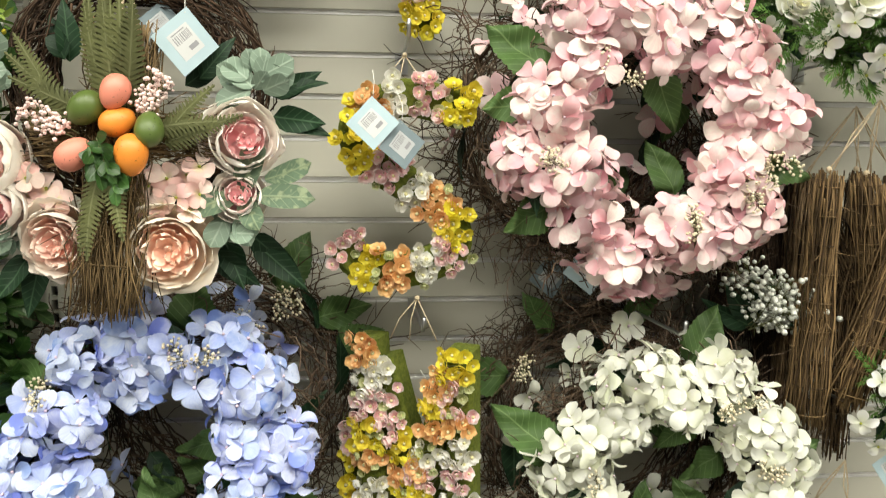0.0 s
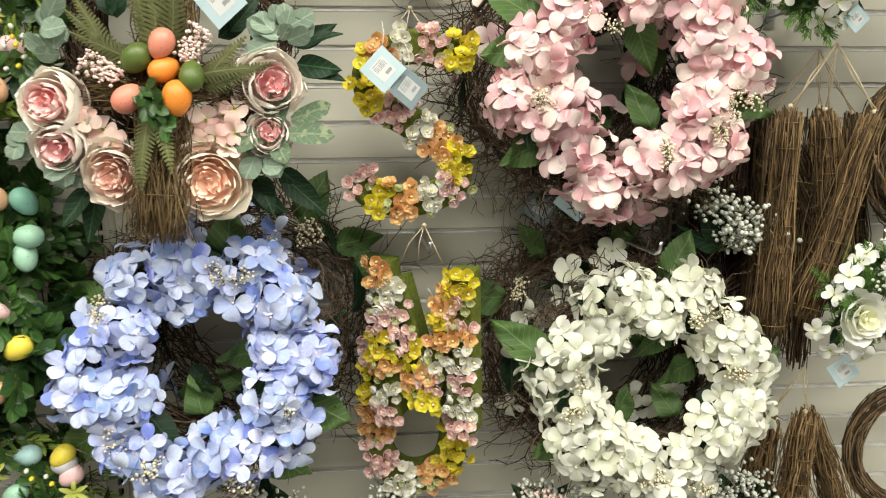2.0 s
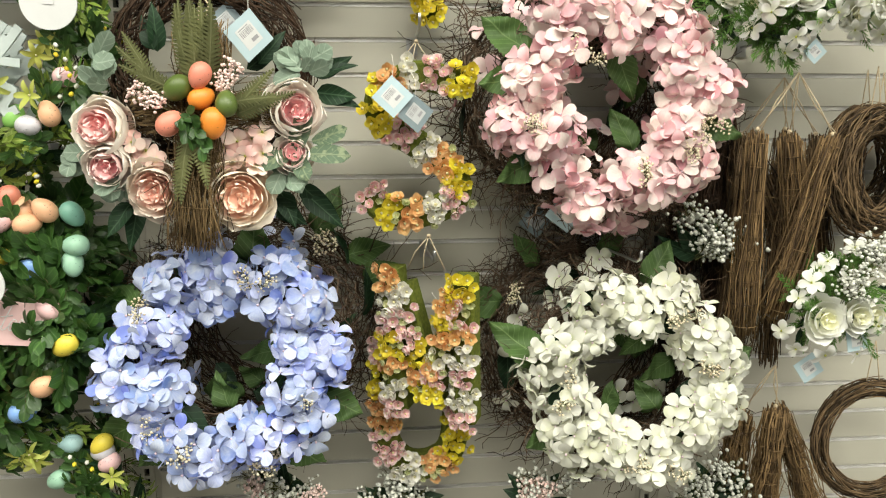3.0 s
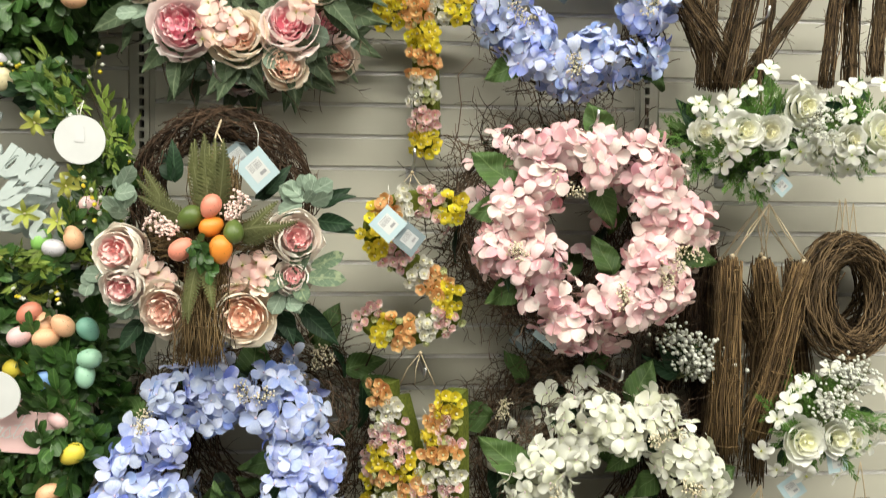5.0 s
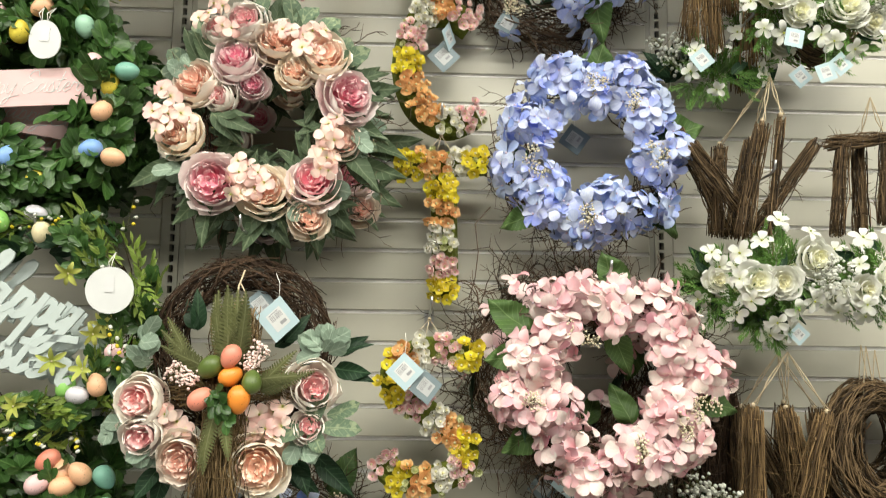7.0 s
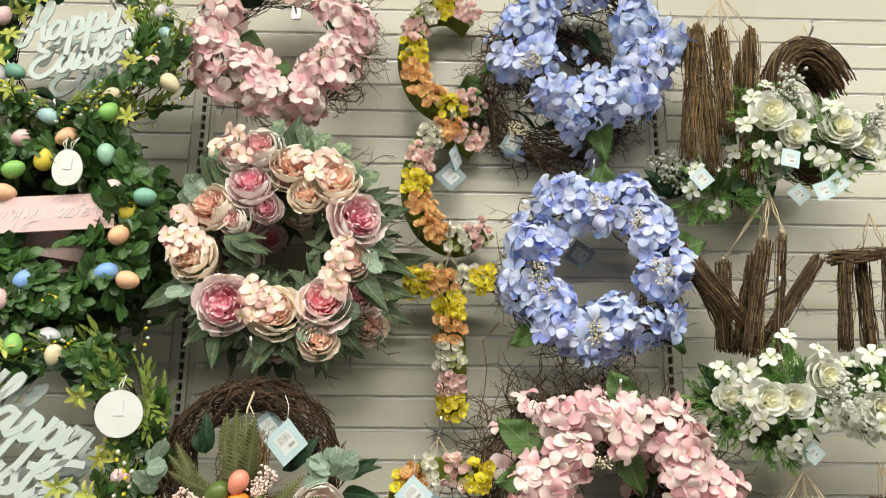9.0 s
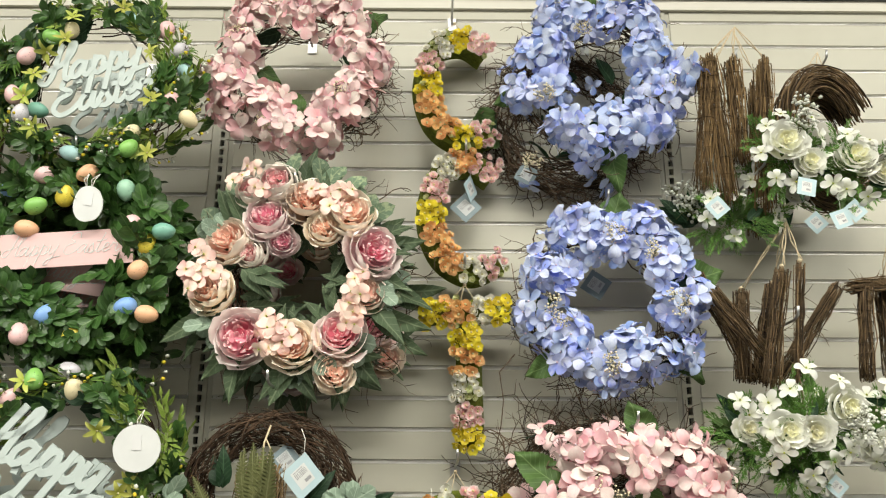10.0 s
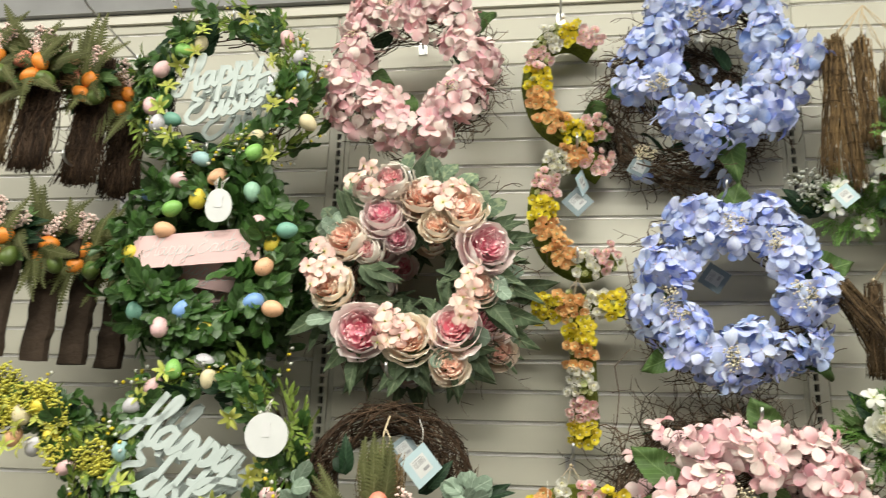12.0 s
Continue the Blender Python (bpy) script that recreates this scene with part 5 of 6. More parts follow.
# ---- grapevine ring with cross, eggs and roses ----
def bundle_mesh(p0, p1, wide, deep, n, seed, mat, r=(0.0009, 0.0022), stray=0.45, ties=3, gather=1.0, mess=1.0):
    """Sticks laid side by side from p0 to p1, tied round with wire."""
    rng = random.Random(seed)
    s = Soup()
    a, b = Vector(p0), Vector(p1)
    d = (b - a).normalized()
    side = d.cross(Vector((0, 0, 1))).normalized()
    up = side.cross(d)
    L = (b - a).length
    for k in range(n):
        u, v = rng.uniform(-0.5, 0.5), rng.uniform(-0.5, 0.5)
        sc = 1.0 + rng.uniform(0, 0.12)
        t0, t1 = rng.uniform(-0.02, 0.14) * rng.random() + 0.16 * u * u, 1 - rng.uniform(-0.02, 0.14) * rng.random() - 0.10 * u * u
        du, dv = rng.gauss(0, 0.34 * mess), rng.gauss(0, 0.25 * mess)
        pts = []
        wa, wb, wc = rng.uniform(0.03, 0.22 * mess), rng.uniform(4, 9), rng.uniform(0, TAU)
        for j in range(8):
            f = t0 + (t1 - t0) * j / 7
            w = 0.5 - abs(f - 0.5)
            pts.append(a + d * L * f + side * wide * (u + du * (f - 0.5) + wa * math.sin(wb * f + wc) + rng.gauss(0, 0.085) * (0.5 + w)) * sc * (gather + (1.12 - gather) * f) + up * deep * (v + dv * (f - 0.5) + rng.gauss(0, 0.04)))
        q = rng.uniform(*r)
        s.tube(pts, q, q * 0.7, 4)
        if rng.random() < stray:
            j = rng.randrange(1, 6)
            e = pts[j]
            q2 = d * rng.uniform(-0.03, 0.03) + side * rng.gauss(0, 0.018) + up * rng.uniform(0.0, 0.014)
            s.tube([e, e + q2 * 0.6 + up * 0.004, e + q2], 0.0009, 0.0005, 3)
    for k in range(ties):
        f = (k + 0.6) / (ties + 0.2)
        c = a + d * L * f
        pts = [c + side * wide * 0.54 * (gather + (1.12 - gather) * f) * math.cos(w) + up * deep * 0.6 * math.sin(w) for w in [TAU * j / 12 for j in range(13)]]
        s.tube(pts, 0.0009, 0.0009, 3)
    return s.mesh("letter_limb", [mat])


CX, CY, CZ = -0.405, -0.330, 1.535
t = thing("grapevine_wreath", face(CX, CY, CZ, 3), "brown grapevine ring with twig cross, painted eggs and blush roses", "wreath")
rng = random.Random(601)
tagged(part("vine_ring", ring_twigs("vine_ring", M_VINE, 601, 0.148, 0.036, 620, (0.0009, 0.0022), 0.018, (0.3, 1.3), -0.03), t), kind="stuff")
tagged(part("cross_post", bundle_mesh((0.006, 0.075, 0.048), (-0.022, -0.325, 0.078), 0.056, 0.04, 230, 602, M_STRAW, (0.0007, 0.0014), 2.0, mess=1.3), t, None, "straw-coloured twig cross post"), kind="stuff")
tagged(part("cross_arm", bundle_mesh((-0.125, -0.084, 0.056), (0.125, -0.077, 0.056), 0.045, 0.035, 120, 603, M_STRAW, (0.0007, 0.0014), 2.0, mess=1.7), t, None, "straw-coloured twig cross arm"), kind="stuff")
roses_at(t, [("blush", -0.162, -0.112, 0.92), ("blush", -0.160, -0.172, 0.82), ("apricot", -0.082, -0.218, 0.92), ("apricot", 0.058, -0.228, 1.06), ("blush", 0.152, -0.083, 0.88), ("blush", 0.150, -0.158, 0.62)], rng, 0.05)
put_eggs(t, [("coral", 0.006, -0.028, 0.92), ("olive", -0.034, -0.048, 1.02), ("orange", 0.006, -0.064, 0.92), ("olive", 0.048, -0.074, 0.92), ("coral", -0.046, -0.106, 0.96), ("orange", 0.026, -0.107, 1.05)], rng, 0.105)
for fx, fy in ((-0.145, -0.12), (-0.12, -0.135), (-0.10, -0.15), (-0.085, -0.165), (-0.13, -0.16), (0.03, -0.145), (0.055, -0.135), (0.08, -0.13), (0.07, -0.16), (0.045, -0.17), (0.10, -0.155), (0.10, -0.12), (0.02, -0.17), (0.085, -0.18), (-0.165, -0.14)):
    part("floret", rng.choice(PEACH), t, aim((fx, fy, 0.06 + rng.uniform(-0.01, 0.01)), (fx + rng.gauss(0, 0.25), fy + 0.1 + rng.gauss(0, 0.25), 1), rng.uniform(0, TAU), rng.uniform(0.8, 1.05)), "peach hydrangea floret")
for fx, fy, ang, fk, fs in ((-0.004, -0.05, 93, 0, 1.0), (0.012, -0.045, 84, 0, 0.95), (-0.014, -0.03, 99, 0, 0.85), (0.004, -0.02, 88, 1, 1.1), (-0.004, 0.0, 94, 1, 1.0), (0.016, -0.01, 86, 1, 1.0), (-0.016, -0.01, 96, 1, 1.0), (0.0, -0.04, 91, 0, 0.9), (-0.05, -0.06, 135, 0, 0.8), (-0.07, -0.05, 118, 0, 0.75), (-0.04, -0.05, 155, 1, 0.9), (0.06, -0.09, 20, 0, 0.75), (0.06, -0.08, 45, 1, 0.85), (0.05, -0.07, 5, 1, 0.9), (-0.015, -0.12, 262, 0, 0.85), (-0.005, -0.12, 280, 1, 0.9), (-0.02, -0.15, 256, 1, 0.8)):
    d = (math.cos(radians(ang)), math.sin(radians(ang)), 0.10)
    part("fern_frond", FERNS[fk], t, along((fx, fy, 0.082 if ang < 200 else 0.100), d, (0.5 * math.sin(90 * fx + fs), 0.1, 1), fs))
for bx, by, ang in ((-0.048, -0.085, 158), (-0.042, -0.08, 150), (0.024, -0.062, 62), (0.03, -0.066, 54)):
    part("berry_sprig", BERRIESP[ang % 2], t, along((bx, by, 0.098), (math.cos(radians(ang)), math.sin(radians(ang)), 0.1), (0, 0, 1), 0.8), "blush bead berry sprig")
greens_at(t, BOXS, -0.012, -0.10, 0.105, 4, rng, 275, 0.5, (0.6, 0.9))
for gx, gy, ga in ((-0.165, -0.03, 130), (-0.175, 0.0, 20), (0.165, -0.01, 90), (0.18, 0.0, 40), (0.16, 0.0, 160), (0.135, -0.19, 300), (0.15, -0.17, 250), (-0.21, -0.17, 220), (-0.15, -0.2, 260)):
    greens_at(t, EUCL, gx, gy, 0.05, 5, rng, ga, 1.1, (0.75, 1.0))
for gx, gy, ga in ((0.165, -0.14, 75), (0.165, -0.15, 300), (0.15, -0.15, 210), (0.17, -0.14, 20)):
    greens_at(t, EUCVL, gx, gy, 0.065, 2, rng, ga, 0.35, (0.8, 1.0))
for gx, gy, ga in ((0.19, -0.02, 35), (0.19, -0.05, 350), (0.11, -0.22, 310), (0.15, -0.22, 330), (-0.09, 0.02, 90), (0.08, 0.01, 40), (-0.15, -0.24, 240)):
    greens_at(t, LEAFD, gx, gy, 0.0, 2, rng, ga, 0.5, (0.65, 0.9))
s = Soup()
s.tube([(-0.006, 0.07, 0.04), (-0.004, 0.115, 0.03), (0.002, 0.15, 0.01)], 0.0022, 0.0022, 5)
s.tube([(0.004, 0.07, 0.045), (0.012, 0.10, 0.04), (0.0, 0.12, 0.03)], 0.0016, 0.0016, 5)
part("cord", s.mesh("cord", [M_STRING]), t)

# ---- twig letters and white bouquets ----
def twig_letter(segs, seed, mat, word, anchor, n=130, wide=0.052, deep=0.045, gather=1.0, strings=()):
    ax, ay, az = anchor
    t = thing("twig_letter", pose(ax, ay, az), word, "letter", "twig letters")
    def loc(p):
        return (p[0] - ax, p[1] - ay, p[2] - az)
    m = pose(0, 0, 0, 90)
    inv = m.inverted()
    for k, (p, q) in enumerate(segs):
        a, b = inv @ Vector(loc(p)), inv @ Vector(loc(q))
        tagged(part("letter_limb", bundle_mesh(a, b, wide * 0.86, deep, int(n * 1.1), seed + k, mat, (0.0008, 0.0018), 0.6, 9, gather, 0.62), t, m), kind="stuff")
    for k, (p, q) in enumerate(strings):
        s = Soup()
        a, b = Vector(loc(p)), Vector(loc(q))
        s.tube([a, a.lerp(b, 0.5) + Vector((0.003, -0.002, 0)), b], 0.0014, 0.0014, 5)
        s.tube([a + Vector((0.008, 0, 0)), a.lerp(b, 0.5) + Vector((-0.002, 0.004, 0)), b], 0.0014, 0.0014, 5)
        s.ball(a, 0.006, 0, 6)
        part("hanging_string", s.mesh("hanging_string", [M_STRING]), t)
    return t


def twig_ring(x, y, z, major, minor, seed, word, turn=0, mat=M_BIRCHD):
    t = thing("twig_ring", face(x, y, z, 2, turn), word, "wreath", "twig rings")
    tagged(part("vine_coil", ring_twigs("vine_coil", mat, seed, major, minor, 200, (0.0012, 0.002), 0.01, (1.2, 3.5)), t), kind="stuff")
    s = Soup()
    for dx in (-0.02, 0.015):
        s.tube([(dx, major, 0), (dx * 0.6, major + 0.05, 0.0), (0, major + 0.11, 0)], 0.0014, 0.0014, 5)
    part("hanging_string", s.mesh("hanging_string", [M_STRING]), t)


TWL = "brown bound-twig letter hung by jute strings from a hook"
P = [(0.619, -0.200, 2.620), (0.578, -0.200, 2.254), (0.678, -0.200, 2.611), (0.675, -0.200, 2.319), (0.759, -0.200, 2.611), (0.722, -0.200, 2.197), (0.633, -0.200, 2.218), (0.695, -0.200, 2.701)]
twig_letter([(P[0], P[1]), (P[4], P[5]), (P[0], P[6])], 701, M_BIRCH, TWL, P[7], 62, 0.040, 0.04, strings=[(P[0], P[7]), (P[2], P[7]), (P[4], P[7])])
Q = [(0.639, -0.100, 2.602), (0.595, -0.100, 2.208), (0.780, -0.100, 2.602), (0.737, -0.100, 2.164), (0.730, -0.100, 2.755)]
twig_letter([(P[2], P[3]), (Q[2], Q[3])], 706, M_BIRCH, TWL, Q[4], 60, 0.04, 0.04, strings=[(Q[0], Q[4]), (Q[2], Q[4])])
P = [(0.563, -0.220, 2.005), (0.673, -0.220, 1.851), (0.881, -0.180, 2.029), (0.696, -0.220, 1.789), (0.720, -0.250, 2.051), (0.664, -0.250, 1.773), (0.748, -0.280, 2.056), (0.710, -0.280, 1.782), (0.766, -0.200, 2.175), (0.661, -0.150, 2.022), (0.643, -0.150, 1.796), (0.741, -0.140, 2.039), (0.680, -0.140, 1.798)]
twig_letter([(P[0], P[1]), (P[2], P[3]), (P[4], P[5]), (P[9], P[10])], 710, M_BIRCHD, TWL, P[8], 50, 0.029, 0.03, strings=[(P[4], P[8]), (P[9], P[8]), (P[11], P[8])])
twig_letter([(P[6], P[7])], 715, M_BIRCHD, TWL, P[8], 26, 0.018, 0.018, strings=[(P[6], P[8])])
twig_letter([(P[11], P[12]), ((0.558, -0.140, 2.066), P[12])], 717, M_BIRCHD, TWL, P[8], 50, 0.029, 0.03)
P = [(0.885, -0.200, 2.012), (1.087, -0.200, 2.037), (0.932, -0.200, 2.020), (0.907, -0.200, 1.795), (0.992, -0.160, 2.032), (0.987, -0.160, 1.788), (1.033, -0.200, 2.022), (1.020, -0.200, 1.823), (1.003, -0.200, 2.129)]
twig_letter([(P[0], P[1]), (P[2], P[3]), (P[4], P[5]), (P[6], P[7])], 720, M_BIRCHD, TWL, P[8], 60, 0.026, 0.03, strings=[(P[4], P[8]), (P[6], P[8])])
P = [(0.674, -0.250, 1.420), (0.663, -0.250, 0.979), (0.825, -0.270, 1.409), (0.719, -0.270, 1.018), (0.760, -0.220, 1.414), (0.802, -0.220, 1.112), (0.755, -0.250, 1.534), (0.784, -0.200, 1.420), (0.867, -0.200, 1.155)]
BROOM = "long honey-brown bound-twig letter hung by jute strings"
twig_letter([(P[0], P[1]), (P[2], P[3]), (P[4], P[5])], 730, M_BIRCH, BROOM, P[6], 95, 0.058, 0.045, 0.55, strings=[(P[0], P[6]), (P[4], P[6]), (P[2], P[6])])
Q = [(0.695, -0.140, 1.409), (0.688, -0.140, 0.909), (0.794, -0.140, 1.420), (0.782, -0.140, 0.879), (0.865, -0.140, 1.408), (0.907, -0.140, 0.979), (0.786, -0.140, 1.531)]
twig_letter([(Q[0], Q[1]), (Q[2], Q[3]), (Q[4], Q[5]), (Q[0], Q[5])], 735, M_BIRCHD, TWL, Q[6], 80, 0.055, 0.045, 0.55, strings=[(Q[0], Q[6]), (Q[2], Q[6]), (Q[4], Q[6])])
Q = [(0.629, -0.100, 1.475), (0.631, -0.100, 1.145), (0.676, -0.070, 1.464), (0.712, -0.070, 0.860)]
twig_letter([(Q[0], Q[1]), (Q[2], Q[3])], 738, M_VINE, TWL, Q[0], 160, 0.08, 0.05, 0.8)
Q = [(0.600, -0.090, 1.409), (0.590, -0.090, 1.093), (0.713, -0.050, 1.409), (0.719, -0.050, 0.908)]
twig_letter([(Q[0], Q[1]), (Q[2], Q[3])], 742, M_VINE, TWL, Q[0], 150, 0.075, 0.05, 0.8)
P = [(0.768, -0.220, 0.811), (0.746, -0.220, 0.572), (0.786, -0.200, 0.809), (0.893, -0.200, 0.525), (0.719, -0.170, 0.788), (0.683, -0.170, 0.521), (0.773, -0.200, 0.899)]
twig_letter([(P[0], P[1]), (P[2], P[3]), (P[4], P[5])], 740, M_BIRCH, BROOM, P[6], 130, 0.062, 0.05, 0.55, strings=[(P[0], P[6]), (P[4], P[6])])
twig_ring(1.013, -0.200, 0.714, 0.122, 0.020, 745, "dark twig ring hung from a hook")
for k, (rx, ry, rz) in enumerate(((0.948, -0.230, 1.327), (1.010, -0.160, 1.325), (1.019, -0.090, 1.343))):
    twig_ring(rx, ry, rz, 0.112 - 0.006 * k, 0.034, 747 + k, "brown twig ring hung by jute strings", 20)


def twig_arc(x, y, z, rx, rz, a0, a1, seed, word, n=130, thick=0.055):
    """A curved letter of long twigs, open between a1 and a0 (degrees)."""
    t = thing("twig_letter", face(x, y, z, 2, 12), word, "letter", "twig letters")
    rng = random.Random(seed)
    s = Soup()
    for k in range(n):
        u, v = rng.uniform(-0.5, 0.5) * thick, rng.uniform(-0.5, 0.5) * thick
        b0, b1 = radians(a0 + rng.uniform(0, 25)), radians(a1 - rng.uniform(0, 25))
        du, dv = rng.gauss(0, 0.012), rng.gauss(0, 0.010)
        pts = []
        for j in range(20):
            f = j / 19
            a = b0 + (b1 - b0) * f
            q = u + du * math.sin(5 * f + k) + rng.gauss(0, 0.0012)
            pts.append(((rx + q) * math.cos(a), (rz + q) * math.sin(a), v + dv * math.cos(4 * f + k) + rng.gauss(0, 0.0012)))
        r = rng.uniform(0.0009, 0.0020)
        s.tube(pts, r, r * 0.7, 4)
    tagged(part("letter_limb", s.mesh("letter_limb", [M_BIRCHD]), t), kind="stuff")
    s = Soup()
    for dx in (-0.03, 0.0, 0.025):
        s.tube([(dx, rz, 0), (dx * 0.7, rz + 0.04, 0.0), (0.01, rz + 0.08, 0)], 0.0014, 0.0014, 5)
    part("hanging_string", s.mesh("hanging_string", [M_STRING]), t)


for dk in (0, 1):
    twig_arc((0.902, -0.190, 2.406)[0] + 0.02 * dk, (0.902, -0.190, 2.406)[1] + 0.07 * dk, (0.902, -0.190, 2.406)[2], 0.105, 0.155, 22, 330, 760 + dk, "brown curved twig letter hung by jute strings")


def bouquet(x, y, z, seed, roses, word, blossoms=9, wide=0.09, high=0.09, berries=2, berry_dir=30):
    t = thing("white_bouquet", face(x, y, z, 2), word, "bouquet", "white bouquets")
    rng = random.Random(seed)
    for k in range(26):
        a = rng.uniform(0, 360)
        q = rng.uniform(0.0, 0.7)
        kind = rng.choice((FEATH, FEATH, FEATH, GREENS, LEAFD))
        greens_at(t, kind, wide * q * math.cos(radians(a)), high * q * math.sin(radians(a)), rng.uniform(-0.03, 0.02), 4 if kind is FEATH else 1, rng, a, 1.0, (0.4, 0.7))
    for rx, ry, rs in roses:
        part("rose", rng.choice(ROSES["white"]), t, aim((rx, ry, 0.035), (rx * 2 + rng.gauss(0, 0.15), ry * 2 + rng.gauss(0, 0.15), 1), rng.uniform(0, TAU), rs * 1.0), "white rose")
    for k in range(blossoms):
        a = TAU * (k + rng.random() * 0.6) / blossoms
        part("blossom", rng.choice(BLOSSOM), t, aim((wide * math.cos(a) * rng.uniform(0.7, 1.1), high * math.sin(a) * rng.uniform(0.7, 1.1), rng.uniform(0.02, 0.05)), (math.cos(a) * 0.8, math.sin(a) * 0.8, 1), rng.uniform(0, TAU), rng.uniform(0.8, 1.1)), "small white blossom")
    for k in range(berries):
        a = radians(berry_dir + rng.uniform(-25, 25))
        part("berry_sprig", rng.choice(BERRIESW), t, along((0.03 * math.cos(a), 0.03 * math.sin(a), 0.05), (math.cos(a), math.sin(a), 0.2), (0, 0, 1), rng.uniform(0.8, 1.0)), "white bead berry sprig")
    s = Soup()
    s.tube([(0, -high * 0.4, -0.02), (0.004, 0.0, -0.03), (0, high * 1.1, -0.03)], 0.003, 0.002, 5)
    part("stem", s.mesh("stem", [M_BIRCHD]), t)
    return t


BQ = "white rose bouquet with blossoms, berries and feathery greens"
# the copies behind are added to throw more shadow on the wall
copy_thing(bouquet(0.753, -0.270, 2.312, 801, [(-0.012, 0.02, 1.05), (0.035, -0.03, 0.8)], BQ, 8, 0.085, 0.10, 2, 75), face(0.773, -0.150, 2.292, 2))
bouquet(0.902, -0.270, 2.263, 802, [(-0.005, 0.03, 1.05), (0.05, 0.0, 0.8)], BQ, 8, 0.08, 0.09)
copy_thing(bouquet(0.712, -0.320, 1.696, 803, [(-0.065, -0.02, 0.85), (-0.012, -0.02, 0.8), (0.058, 0.03, 0.95)], BQ, 12, 0.11, 0.10, 2, -5), face(0.722, -0.190, 1.681, 2))
copy_thing(bouquet(0.939, -0.300, 1.695, 804, [(0.015, -0.015, 0.95), (-0.055, -0.03, 0.7)], BQ, 10, 0.10, 0.09), face(0.949, -0.170, 1.685, 2))
bouquet(0.613, -0.200, 1.686, 805, [(0.0, 0.0, 0.7)], BQ, 4, 0.06, 0.07, 0)
bouquet(0.655, -0.160, 2.188, 806, [], "white blossom and green sprig bouquet, partly hidden", 6, 0.10, 0.06, 0)
bouquet(0.813, -0.300, 1.041, 807, [(-0.02, -0.005, 1.0), (0.05, 0.0, 0.85)], BQ, 10, 0.105, 0.09, 3, 60)
bouquet(0.890, -0.270, 1.093, 808, [(0.02, -0.06, 0.95)], BQ, 12, 0.12, 0.09, 3, 80)
bouquet(0.698, -0.270, 1.621, 809, [], BQ, 6, 0.08, 0.05, 0)


def berry_spray(x, y, z, seed, ang, n=8, word="white bead berry spray with grey leaves", kinds=None, label="white bead berry sprig"):
    t = thing("berry_spray", face(x, y, z), word, "berry spray", "berry sprays")
    rng = random.Random(seed)
    for k in range(n):
        a = radians(ang + rng.uniform(-60, 60))
        part("berry_sprig", rng.choice(kinds or BERRIESW), t, along((rng.gauss(0, 0.02), rng.gauss(0, 0.02), rng.uniform(-0.02, 0.02)), (math.cos(a), math.sin(a), 0.2), (0, 0, 1), rng.uniform(0.8, 1.2)), label)
    greens_at(t, LEAFD, 0, 0, -0.02, 8, rng, ang, 1.5, (0.7, 1.0))
    return t


berry_spray(0.589, -0.200, 1.149, 811, 80, 9)
berry_spray(0.574, -0.100, 2.208, 812, 100, 5)
berry_spray(0.651, -0.200, 0.593, 813, 100, 8)
berry_spray(0.234, -0.200, 0.591, 814, 90, 9, "pink and white bead berry spray on brown twigs", BERRIESP + BERRIESW)
berry_spray(-0.292, -0.200, 0.621, 815, 90, 9, "pink and white bead berry spray on brown twigs", BERRIESP + BERRIESW)
berry_spray(-0.080, -0.150, 0.576, 816, 90, 6, "white bead berry spray beside the moss letters")

P = [(0.119, -0.120, 1.865), (0.081, -0.140, 1.821), (0.089, -0.140, 1.755), (0.082, -0.140, 1.695), (0.067, -0.140, 1.643)]
s = Soup()
s.tube([Vector(p) for p in P], 0.0016, 0.0011, 5)
tagged(new("dry_stem", s.mesh("dry_stem", [M_TWIG])), "thin dark dry stem trailing from a blue wreath", "stem")

# ---- price tags ----
tag(-0.075, -0.300, 1.484, 47, size=0.96)
tag(-0.031, -0.285, 1.453, 52, size=0.92, turn=20, back=True)
tag(-0.326, -0.370, 1.586, 42, turn=32, size=1.12)
tag(-0.375, -0.300, 1.617, 40, size=0.9, back=True)
tag(0.005, -0.090, 2.243, 45, size=1.0, back=True)
tag(0.017, -0.100, 2.290, 45, turn=60, size=0.9)
tag(0.287, -0.200, 1.248, 52, size=1.05)
tag(0.246, -0.100, 1.220, 52, size=0.95, back=True)
tag(0.163, -0.080, 2.337, 60, size=0.85, back=True)
tag(0.333, -0.060, 2.050, 55, size=1.0, back=True)
tag(0.761, -0.330, 2.214, -12, size=0.7)
tag(0.598, -0.220, 2.202, 38, size=0.75)
tag(0.813, -0.250, 2.156, 40, size=0.7)
tag(0.845, -0.300, 2.149, 20, size=0.7)
tag(0.879, -0.300, 2.169, 40, size=0.7)
tag(0.757, -0.300, 1.571, 45, size=0.6)
tag(0.802, -0.280, 0.917, 35, size=0.85)
tag(0.879, -0.320, 0.986, 10, size=0.75)
tag(0.010, -0.270, 1.040, 50, turn=60, size=0.7)


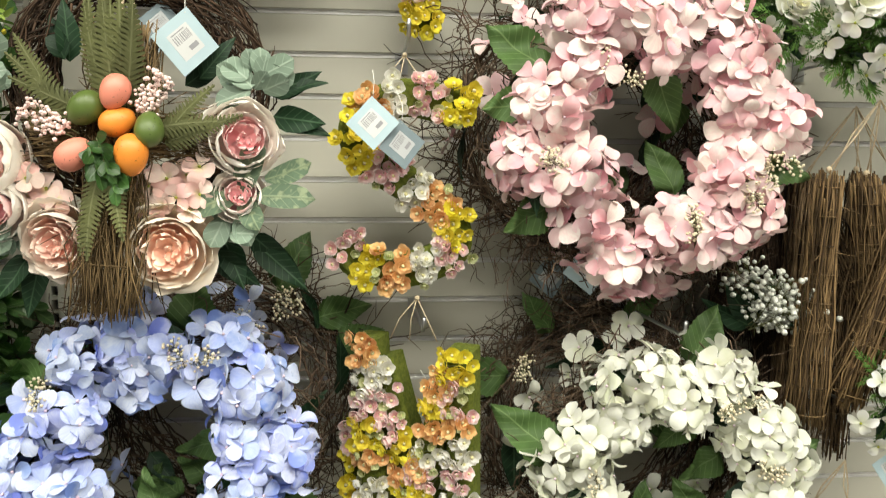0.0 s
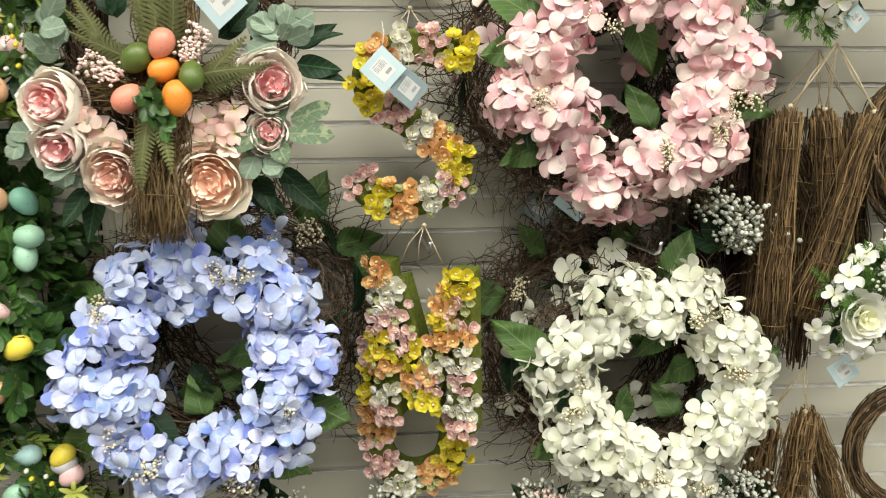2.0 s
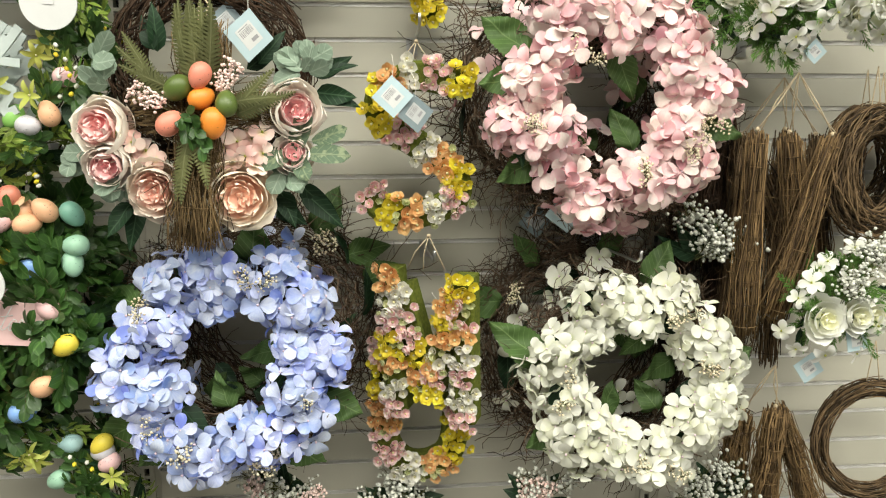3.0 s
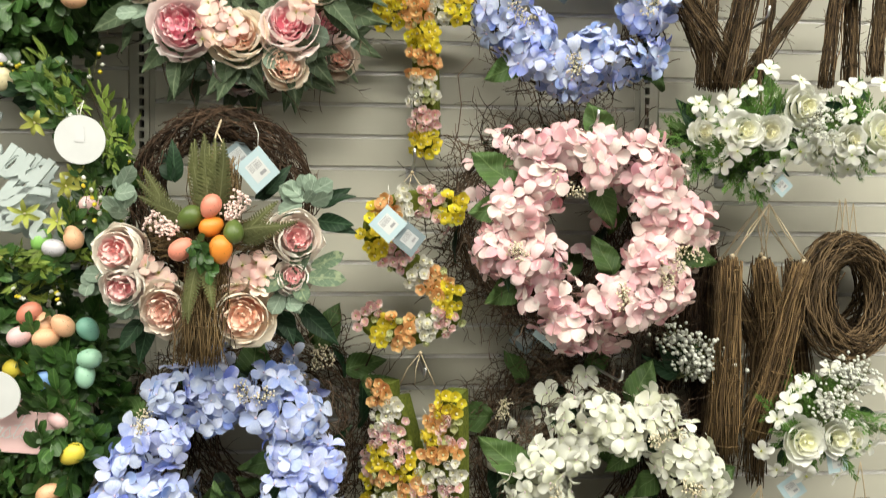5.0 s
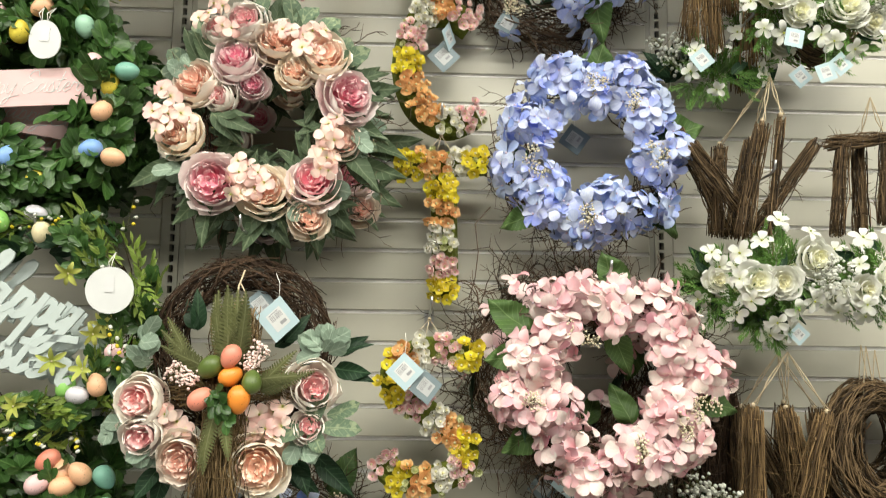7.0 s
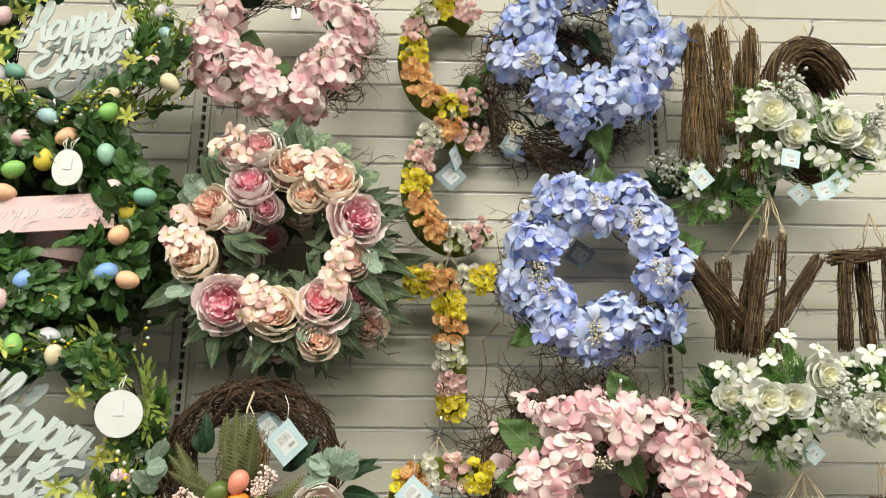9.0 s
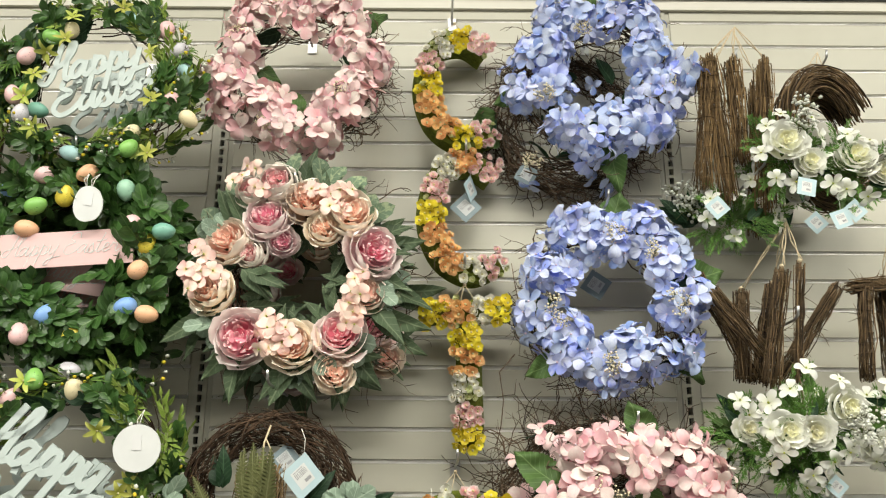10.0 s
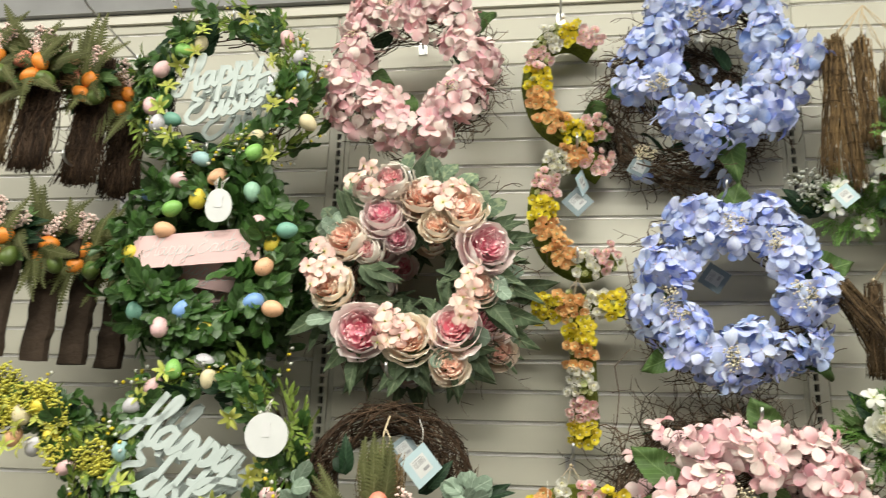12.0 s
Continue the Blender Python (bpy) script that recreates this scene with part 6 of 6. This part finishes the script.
# ---- bark crosses with orange eggs, at the far end ----
def plank_mesh(name, wide, high, deep, seed):
    """A rough-sawn slat of bark with wavy edges."""
    rng = random.Random(seed)
    s = Soup()
    n = 14
    for j in range(n + 1):
        y = high * (0.5 - j / n)
        a, b = wide * (0.5 + rng.uniform(-0.06, 0.06)), wide * (0.5 + rng.uniform(-0.06, 0.06))
        for px, pz in ((-a, 0), (-a * 0.85, deep), (0, deep * rng.uniform(0.9, 1.3)), (b * 0.85, deep), (b, 0), (0, -deep * 0.4)):
            s.v.append(Vector((px, y + rng.uniform(-0.002, 0.002), pz)))
    for j in range(n):
        for k in range(6):
            s.f.append((j * 6 + k, (j + 1) * 6 + k, (j + 1) * 6 + (k + 1) % 6, j * 6 + (k + 1) % 6))
    s.f += [tuple(reversed(range(6))), tuple(n * 6 + k for k in range(6))]
    s.f = [tuple(reversed(f)) for f in s.f]
    s.i = [0] * len(s.f)
    return s.mesh(name, [M_PLANK], False)


def bark_cross(x, y, z, seed, turn=0, plank=False):
    t = thing("bark_cross", face(x, y, z, 2, turn), "dark bark cross with orange eggs, ferns and blush berries", "cross", "bark crosses")
    rng = random.Random(seed)
    if plank:
        part("cross_post", plank_mesh("cross_post", 0.074, 0.36, 0.014, seed), t, Matrix.Translation((0.003, -0.05, -0.004)))
        part("cross_arm", plank_mesh("cross_arm", 0.05, 0.16, 0.012, seed + 1), t, Matrix.Translation((0, 0.05, 0.006)) @ Matrix.Rotation(radians(90), 4, "Z"))
    else:
        tagged(part("cross_post", bundle_mesh((0, 0.15, 0), (0.005, -0.23, 0), 0.072, 0.03, 300, seed, M_STRAW if seed < 905 else M_VINE, (0.0009, 0.002), 1.2, 6, 1.0, 1.0), t), kind="stuff")
        tagged(part("cross_arm", bundle_mesh((-0.085, 0.05, 0), (0.085, 0.05, 0), 0.05, 0.03, 110, seed + 1, M_STRAW, (0.0009, 0.002), 1.2, 3, 1.0, 1.0), t), kind="stuff")
    for k in range(14):
        a = rng.uniform(0, 360)
        part("fern_frond", FERNS[k % 2], t, along((rng.gauss(0, 0.02), 0.05 + rng.gauss(0, 0.025), 0.035), (math.cos(radians(a)), math.sin(radians(a)), 0.3), (0, 0, 1), 1.1))
    greens_at(t, EUCL + LEAFD + GREENS, 0, 0.06, 0.02, 22, rng, 90, 3.0, (0.7, 1.0))
    for ex, ey, col in ((-0.03, 0.06, "coral"), (0.02, 0.05, "orange"), (0.0, 0.01, "orange"), (0.045, 0.0, "olive")):
        part("egg", EGGS[col], t, aim((ex, ey, 0.05), (0.2, 0.1, 1), rng.uniform(0, 6), 1.0), col + " painted egg")
    for k in range(3):
        part("berry_sprig", BERRIESP[k % 2], t, along((0, 0.06, 0.045), (rng.gauss(0, 1), 1, 0.2), (0, 0, 1), 1.0), "blush bead berry sprig")


for k, (bx, by) in enumerate(((-0.14, -0.34), (-0.03, -0.32), (0.06, -0.24), (0.13, -0.17))):
    bark_cross(-1.33 + bx, by, 2.50 - 0.01 * k, 901 + 5 * k)
for k, (bx, by) in enumerate(((-0.14, -0.36), (-0.06, -0.32), (0.01, -0.25), (0.07, -0.19), (0.13, -0.13))):
    bark_cross(-1.31 + bx, by, 2.03, 921 + 5 * k, 0, True)
yellow = easter_wreath(-1.27, -0.28, 1.50, 306, [("cream", 0.02, 0.17, 1.1), ("peach", 0.0, 0.12, 1.0), ("silver", 0.06, 0.1, 1), ("yellow", 0.10, 0.12, 1), ("yellow", 0.06, 0.19, 1), ("pink", 0.15, 0.06, 1)], [(0.02, 0.14), (0.07, 0.16), (0.1, 0.1), (0.04, 0.1), (0.12, 0.14), (-0.02, 0.17), (0.0, 0.1)], False)
rng = random.Random(331)
for k in range(26):
    a = radians(rng.uniform(10, 120))
    q = rng.uniform(0.13, 0.22)
    part("flower_plume", PLUMES[k % 2], yellow, along((q * math.cos(a), q * math.sin(a), 0.045), (rng.gauss(0, 0.7), 0.8, 0.4), (0, 0, 1), rng.uniform(0.7, 1.0)), "lime yellow flower plume")
